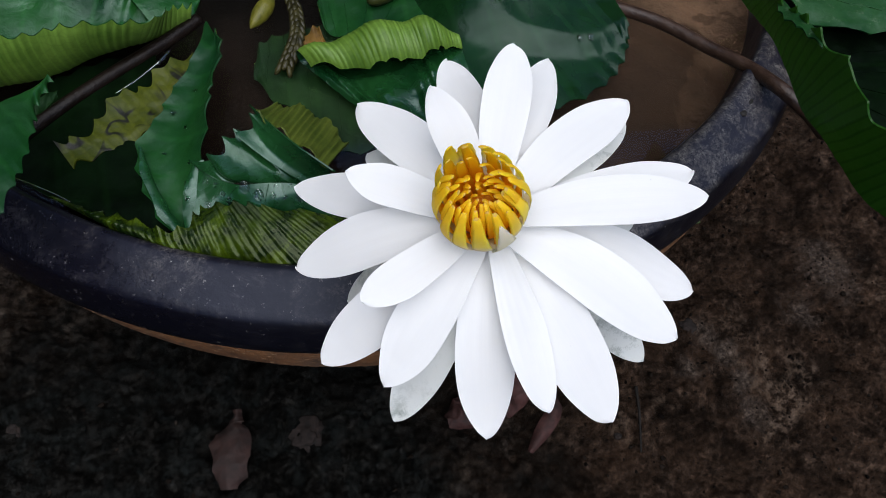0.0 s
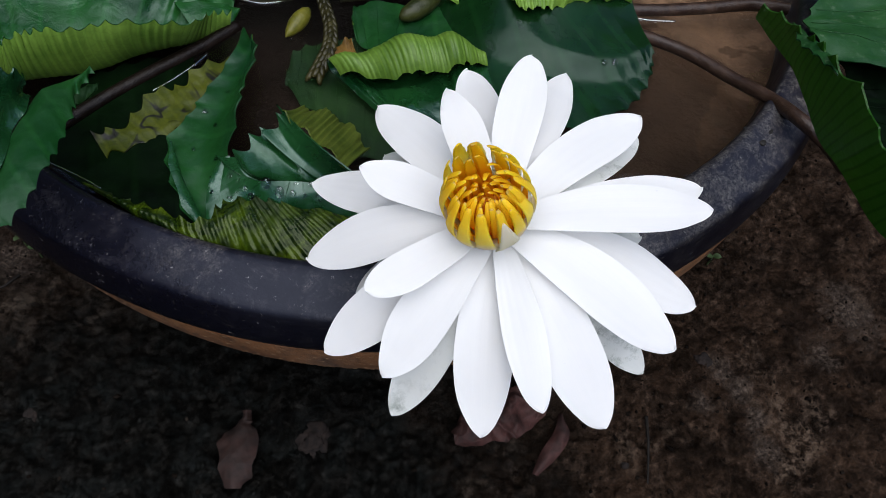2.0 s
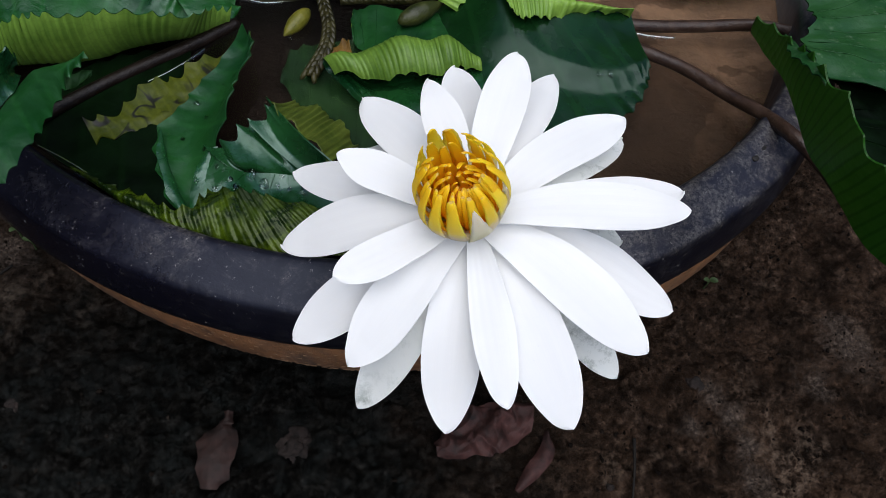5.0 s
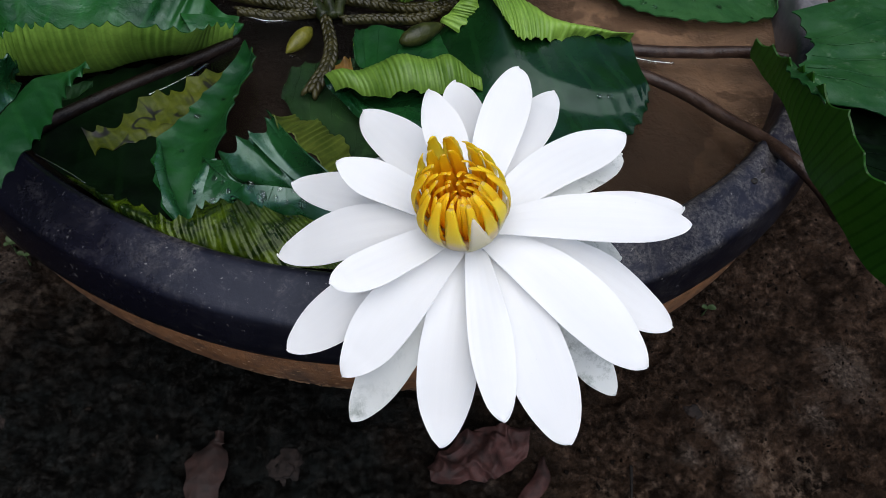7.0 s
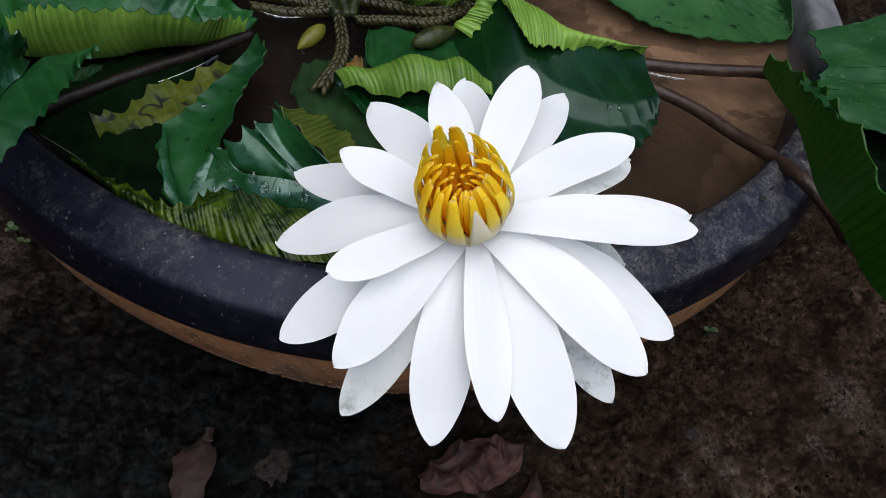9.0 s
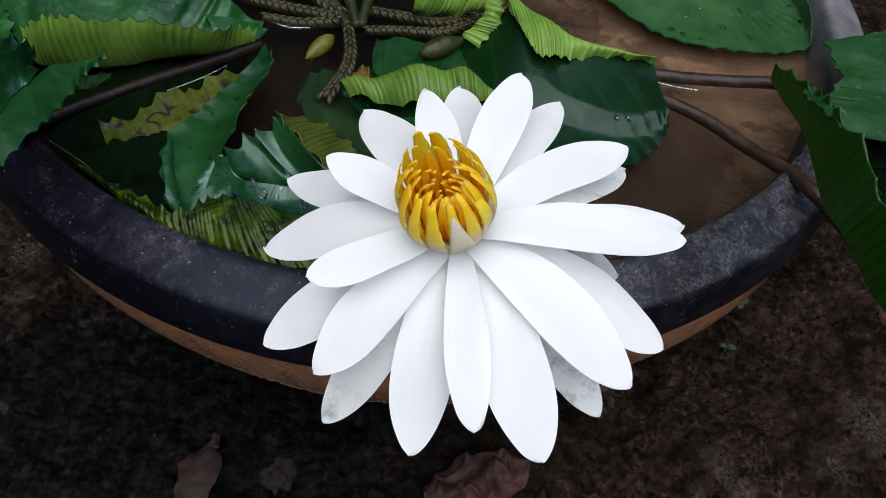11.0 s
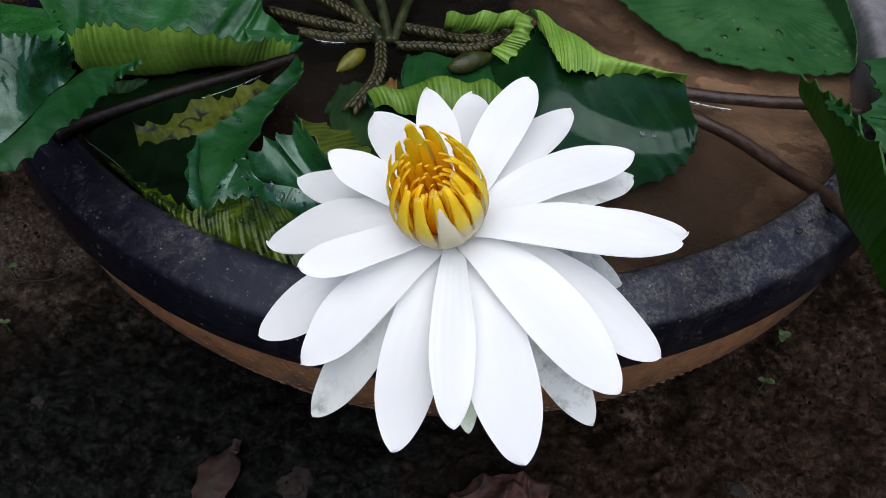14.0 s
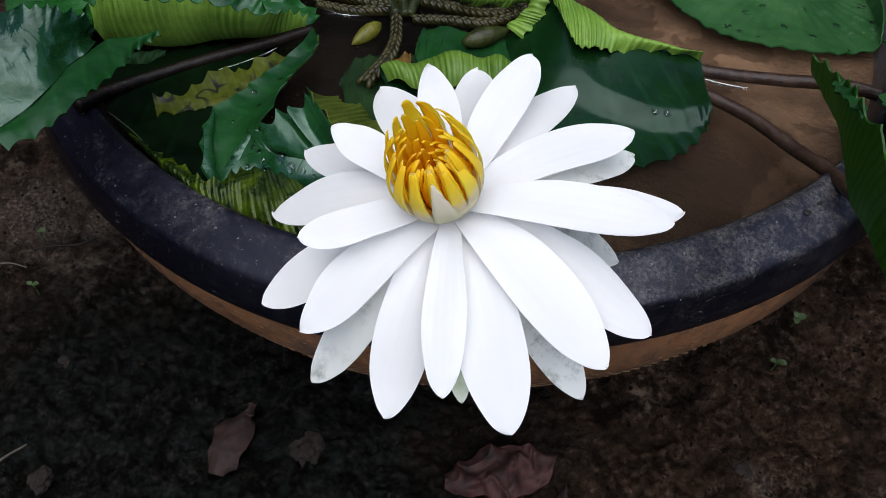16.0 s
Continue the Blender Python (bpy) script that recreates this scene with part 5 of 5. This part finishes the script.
for pts in ([(-0.1091, -0.1708, 0.2052), (-0.1003, -0.1625, 0.2052), (-0.0913, -0.1519, 0.2052), (-0.0853, -0.1428, 0.2052)], [(0.1577, -0.1045, 0.2052), (0.1682, -0.1062, 0.2052), (0.1815, -0.1066, 0.2052)], [(-0.0754, -0.0971, 0.2052), (-0.0605, -0.1004, 0.2052), (-0.0473, -0.0974, 0.2052), (-0.0349, -0.0909, 0.2052)], [(-0.0310, -0.0924, 0.2052), (-0.0239, -0.0929, 0.2052), (-0.0171, -0.0886, 0.2052)]):
    meniscus(pts, 0.0013)
meniscus([(-0.1490, -0.2188, 0.2060), (-0.1397, -0.2236, 0.2062), (-0.1287, -0.2296, 0.2062), (-0.1208, -0.2346, 0.2060)], 0.0008)

# ---- things on the soil ----
leaf("long reddish-brown dead leaf on the soil", blade(
    [(-0.0840, -0.2740, 0.010), (-0.0860, -0.2800, 0.009), (-0.0890, -0.2850, 0.009), (-0.0980, -0.2930, 0.011), (-0.0960, -0.3070, 0.011), (-0.0940, -0.3180, 0.009), (-0.0900, -0.3240, 0.007)],
    [(-0.0810, -0.2740, 0.010), (-0.0790, -0.2800, 0.010), (-0.0790, -0.2840, 0.010), (-0.0730, -0.2940, 0.012), (-0.0750, -0.3070, 0.011), (-0.0760, -0.3170, 0.009), (-0.0830, -0.3240, 0.007)],
    top=DEAD, under=DEAD, bulge=.003, seed=21, ruffle=.0012, teeth_a=5, teeth_b=5, tooth=.0022, nv=30, wrinkle=.004), name="dead_leaf", group="dead leaves on the soil")


def crumple(g):
    """Creases a dried leaf and tears its outline."""
    out = g.copy()
    for i in range(g.shape[0]):
        for j in range(g.shape[1]):
            p = Vector(g[i, j])
            out[i, j, 2] += 0.010 * (0.3 - abs(noise.noise(p * 55))) + 0.004 * noise.noise(p * 130)
            out[i, j, 0] += 0.006 * noise.noise(p * 60 + Vector((5, 0, 0)))
            out[i, j, 1] += 0.006 * noise.noise(p * 60 + Vector((0, 5, 0)))
    return out


leaf("crumpled dark red dead leaf on the soil", blade(
    [(0.055, -0.290, .006), (0.075, -0.266, .009), (0.100, -0.257, .010), (0.124, -0.261, .006)],
    [(0.060, -0.296, .006), (0.080, -0.298, .009), (0.100, -0.294, .009), (0.120, -0.276, .006)],
    top=DEAD_RED, under=DEAD_RED, bulge=.004, teeth_a=5, teeth_b=4, tooth=.002, ruffle=.002, seed=22, nv=60, wrinkle=.006, shape=crumple), name="dead_leaf", group="dead leaves on the soil")
leaf("narrow curled dead leaf on the soil", blade(
    [(0.131, -0.277, .006), (0.126, -0.290, .008), (0.116, -0.303, .008), (0.108, -0.318, .006)],
    [(0.134, -0.280, .006), (0.136, -0.294, .008), (0.126, -0.308, .008), (0.111, -0.320, .006)],
    top=DEAD_RED, under=DEAD, bulge=.003, ruffle=.001, seed=23), name="dead_leaf", group="dead leaves on the soil")


def stone(label, x, y, size, flat, seed):
    bm = bmesh.new()
    bmesh.ops.create_icosphere(bm, subdivisions=4, radius=1.0)
    for v in bm.verts:
        k = 1 + 0.40 * noise.noise(v.co * 1.3 + Vector((seed, 0, 0))) + 0.22 * noise.noise(v.co * 3.4 + Vector((0, seed, 0))) + 0.10 * noise.noise(v.co * 8)
        v.co = Vector((v.co.x * size * k, v.co.y * size * k * 0.85, v.co.z * size * flat * k))
    ob = part("stone", bm, STONE)
    ob.location = (x, y, size * flat * 0.3)
    ob.rotation_euler = (0, 0, seed)
    return tagged(ob, label, "stone", "stones on the soil")


stone("flat brown stone sunk in the soil", -0.038, -0.292, 0.0115, 0.4, 1.0)
stone("small grey stone on the soil", -0.195, -0.352, 0.008, 0.6, 2.0)
stone("small brown pebble on the soil", 0.245, -0.235, 0.007, 0.5, 3.0)
stone("small pale pebble on the soil", 0.118, -0.305, 0.003, 0.6, 4.0)
stone("brown pebble half sunk in the soil", -0.228, -0.272, 0.006, 0.5, 5.0)


def weed(label, x, y, size, leaves, seed):
    """A seedling: a short stalk and a few round leaves."""
    rng = random.Random(seed)
    w = thing("weed_seedling", label, "weed", (x, y, 0.0), "seedlings on the soil")
    for k in range(leaves):
        a = 2 * math.pi * k / leaves + rng.uniform(-.4, .4)
        ln = size * rng.uniform(.8, 1.1)
        n = 14
        t = np.linspace(0.02, 1, n)
        half = ln * 0.36 * np.sin(np.pi * t ** 0.8) ** 0.7 + 0.0002
        v = np.linspace(-1, 1, 7)
        px = x + (t * ln)[:, None] * math.cos(a) - half[:, None] * v * math.sin(a)
        py = y + (t * ln)[:, None] * math.sin(a) + half[:, None] * v * math.cos(a)
        pz = 0.012 + 0.25 * ln * np.sin(t * 2.2)[:, None] + 0.15 * half[:, None] * v ** 2
        part("leaflet", sheet(np.stack([px, py, np.broadcast_to(pz, px.shape)], -1), WEED, WEED, 0.0003), None, w)
    part("stalk", tube_mesh([(x, y, -0.002), (x + .0006, y, 0.006), (x, y, 0.0125)], 0.0007, 8, 6), WEED, w)


weed("two-leaved green seedling in the soil", 0.270, -0.151, 0.0062, 2, 1)
weed("small green seedling by the pot", 0.287, -0.108, 0.0068, 3, 2)
weed("small green seedling in the soil by the pot", -0.268, -0.136, 0.0062, 3, 3)
weed("tiny green seedling in the soil", -0.254, -0.146, 0.0060, 2, 4)
weed("single-leaved seedling in the dry soil", -0.306, -0.175, 0.0070, 1, 5)
weed("tiny pale seedling in the dark soil", -0.280, -0.223, 0.0050, 2, 6)


def twig(label, points, radius, material):
    ob = new("twig", tube_mesh(points, radius, 24, 7, ends=(1.0, 0.5)))
    ob.data.materials.append(material)
    return tagged(ob, label, "twig", "twigs on the soil")


TWIG = plain_material("dry_twig", (0.035, 0.028, 0.022), (0.10, 0.085, 0.070), 200, 0.8)
TWIG_DARK = plain_material("dark_twig", (0.003, 0.0024, 0.002), (0.012, 0.009, 0.007), 200, 0.8)
twig("short dry pale twig on the soil", [(-0.226, -0.353, 0.008), (-0.220, -0.345, 0.009), (-0.213, -0.335, 0.008)], .0012, TWIG)
twig("thin dry twig on the dry soil", [(-0.322, -0.209, 0.006), (-0.310, -0.207, 0.008), (-0.297, -0.207, 0.007)], .0010, TWIG)
twig("dark rootlet lying on the soil", [(0.193, -0.280, 0.006), (0.190, -0.300, 0.008), (0.185, -0.326, 0.007)], .0013, TWIG_DARK)
twig("dark bent rootlet beside the pot", [(-0.262, -0.166, 0.006), (-0.270, -0.178, 0.009), (-0.290, -0.183, 0.007), (-0.305, -0.190, 0.006)], .0012, TWIG_DARK)
stone("small pale chip of stone on the soil", 0.174, -0.312, 0.0026, 0.5, 6.0)


def crumbs():
    """Loose crumbs of earth and grit over the soil in front of the pot."""
    rng = np.random.default_rng(8)
    ico = bmesh.new()
    bmesh.ops.create_icosphere(ico, subdivisions=1, radius=1.0)
    base = np.array([v.co[:] for v in ico.verts])
    tris = [tuple(v.index for v in f.verts) for f in ico.faces]
    ico.free()
    verts, faces = [], []
    for k in range(5200):
        x, y = rng.uniform(-0.42, 0.50), rng.uniform(-0.46, 0.06)
        if math.hypot(x - POT_X, y - POT_Y) < 0.20:
            continue
        if math.hypot(x + 0.10, y + 0.34) < 0.24 and rng.random() < 0.8:
            continue
        size = min(0.0019, 0.0006 * math.exp(rng.normal(0.25, 0.5)))
        v = Vector((x, y, 0.0))
        h = soil_height(v) - 0.002
        near = max(0.0, 1.0 - max(abs(x), abs(y)) / 0.62)
        o = len(verts)
        pts = base * size * rng.uniform(0.6, 1.3, 3) * (1 + 0.25 * rng.normal(size=(len(base), 1)))
        verts += [tuple(p + (x, y, h * min(1, near * 4) + size * 0.2)) for p in pts]
        faces += [tuple(o + i for i in f) for f in tris]
    m = Nodes("earth_crumbs")
    geo = m.tree.nodes.new("ShaderNodeNewGeometry")
    m.color(m.ramp(geo.outputs["Random Per Island"], (0.0, (0.003, 0.0021, 0.0016)), (0.7, (0.008, 0.0058, 0.0043)), (0.97, (0.012, 0.009, 0.007)), (1.0, (0.024, 0.019, 0.015)))).rough(0.9).put(Specular_IOR_Level=0.05)
    tagged(new("soil_crumbs", mesh_of("soil_crumbs", verts, faces, None, (m.mat,), None, False)), "loose crumbs of earth and grit", "soil", kind="stuff")


crumbs()
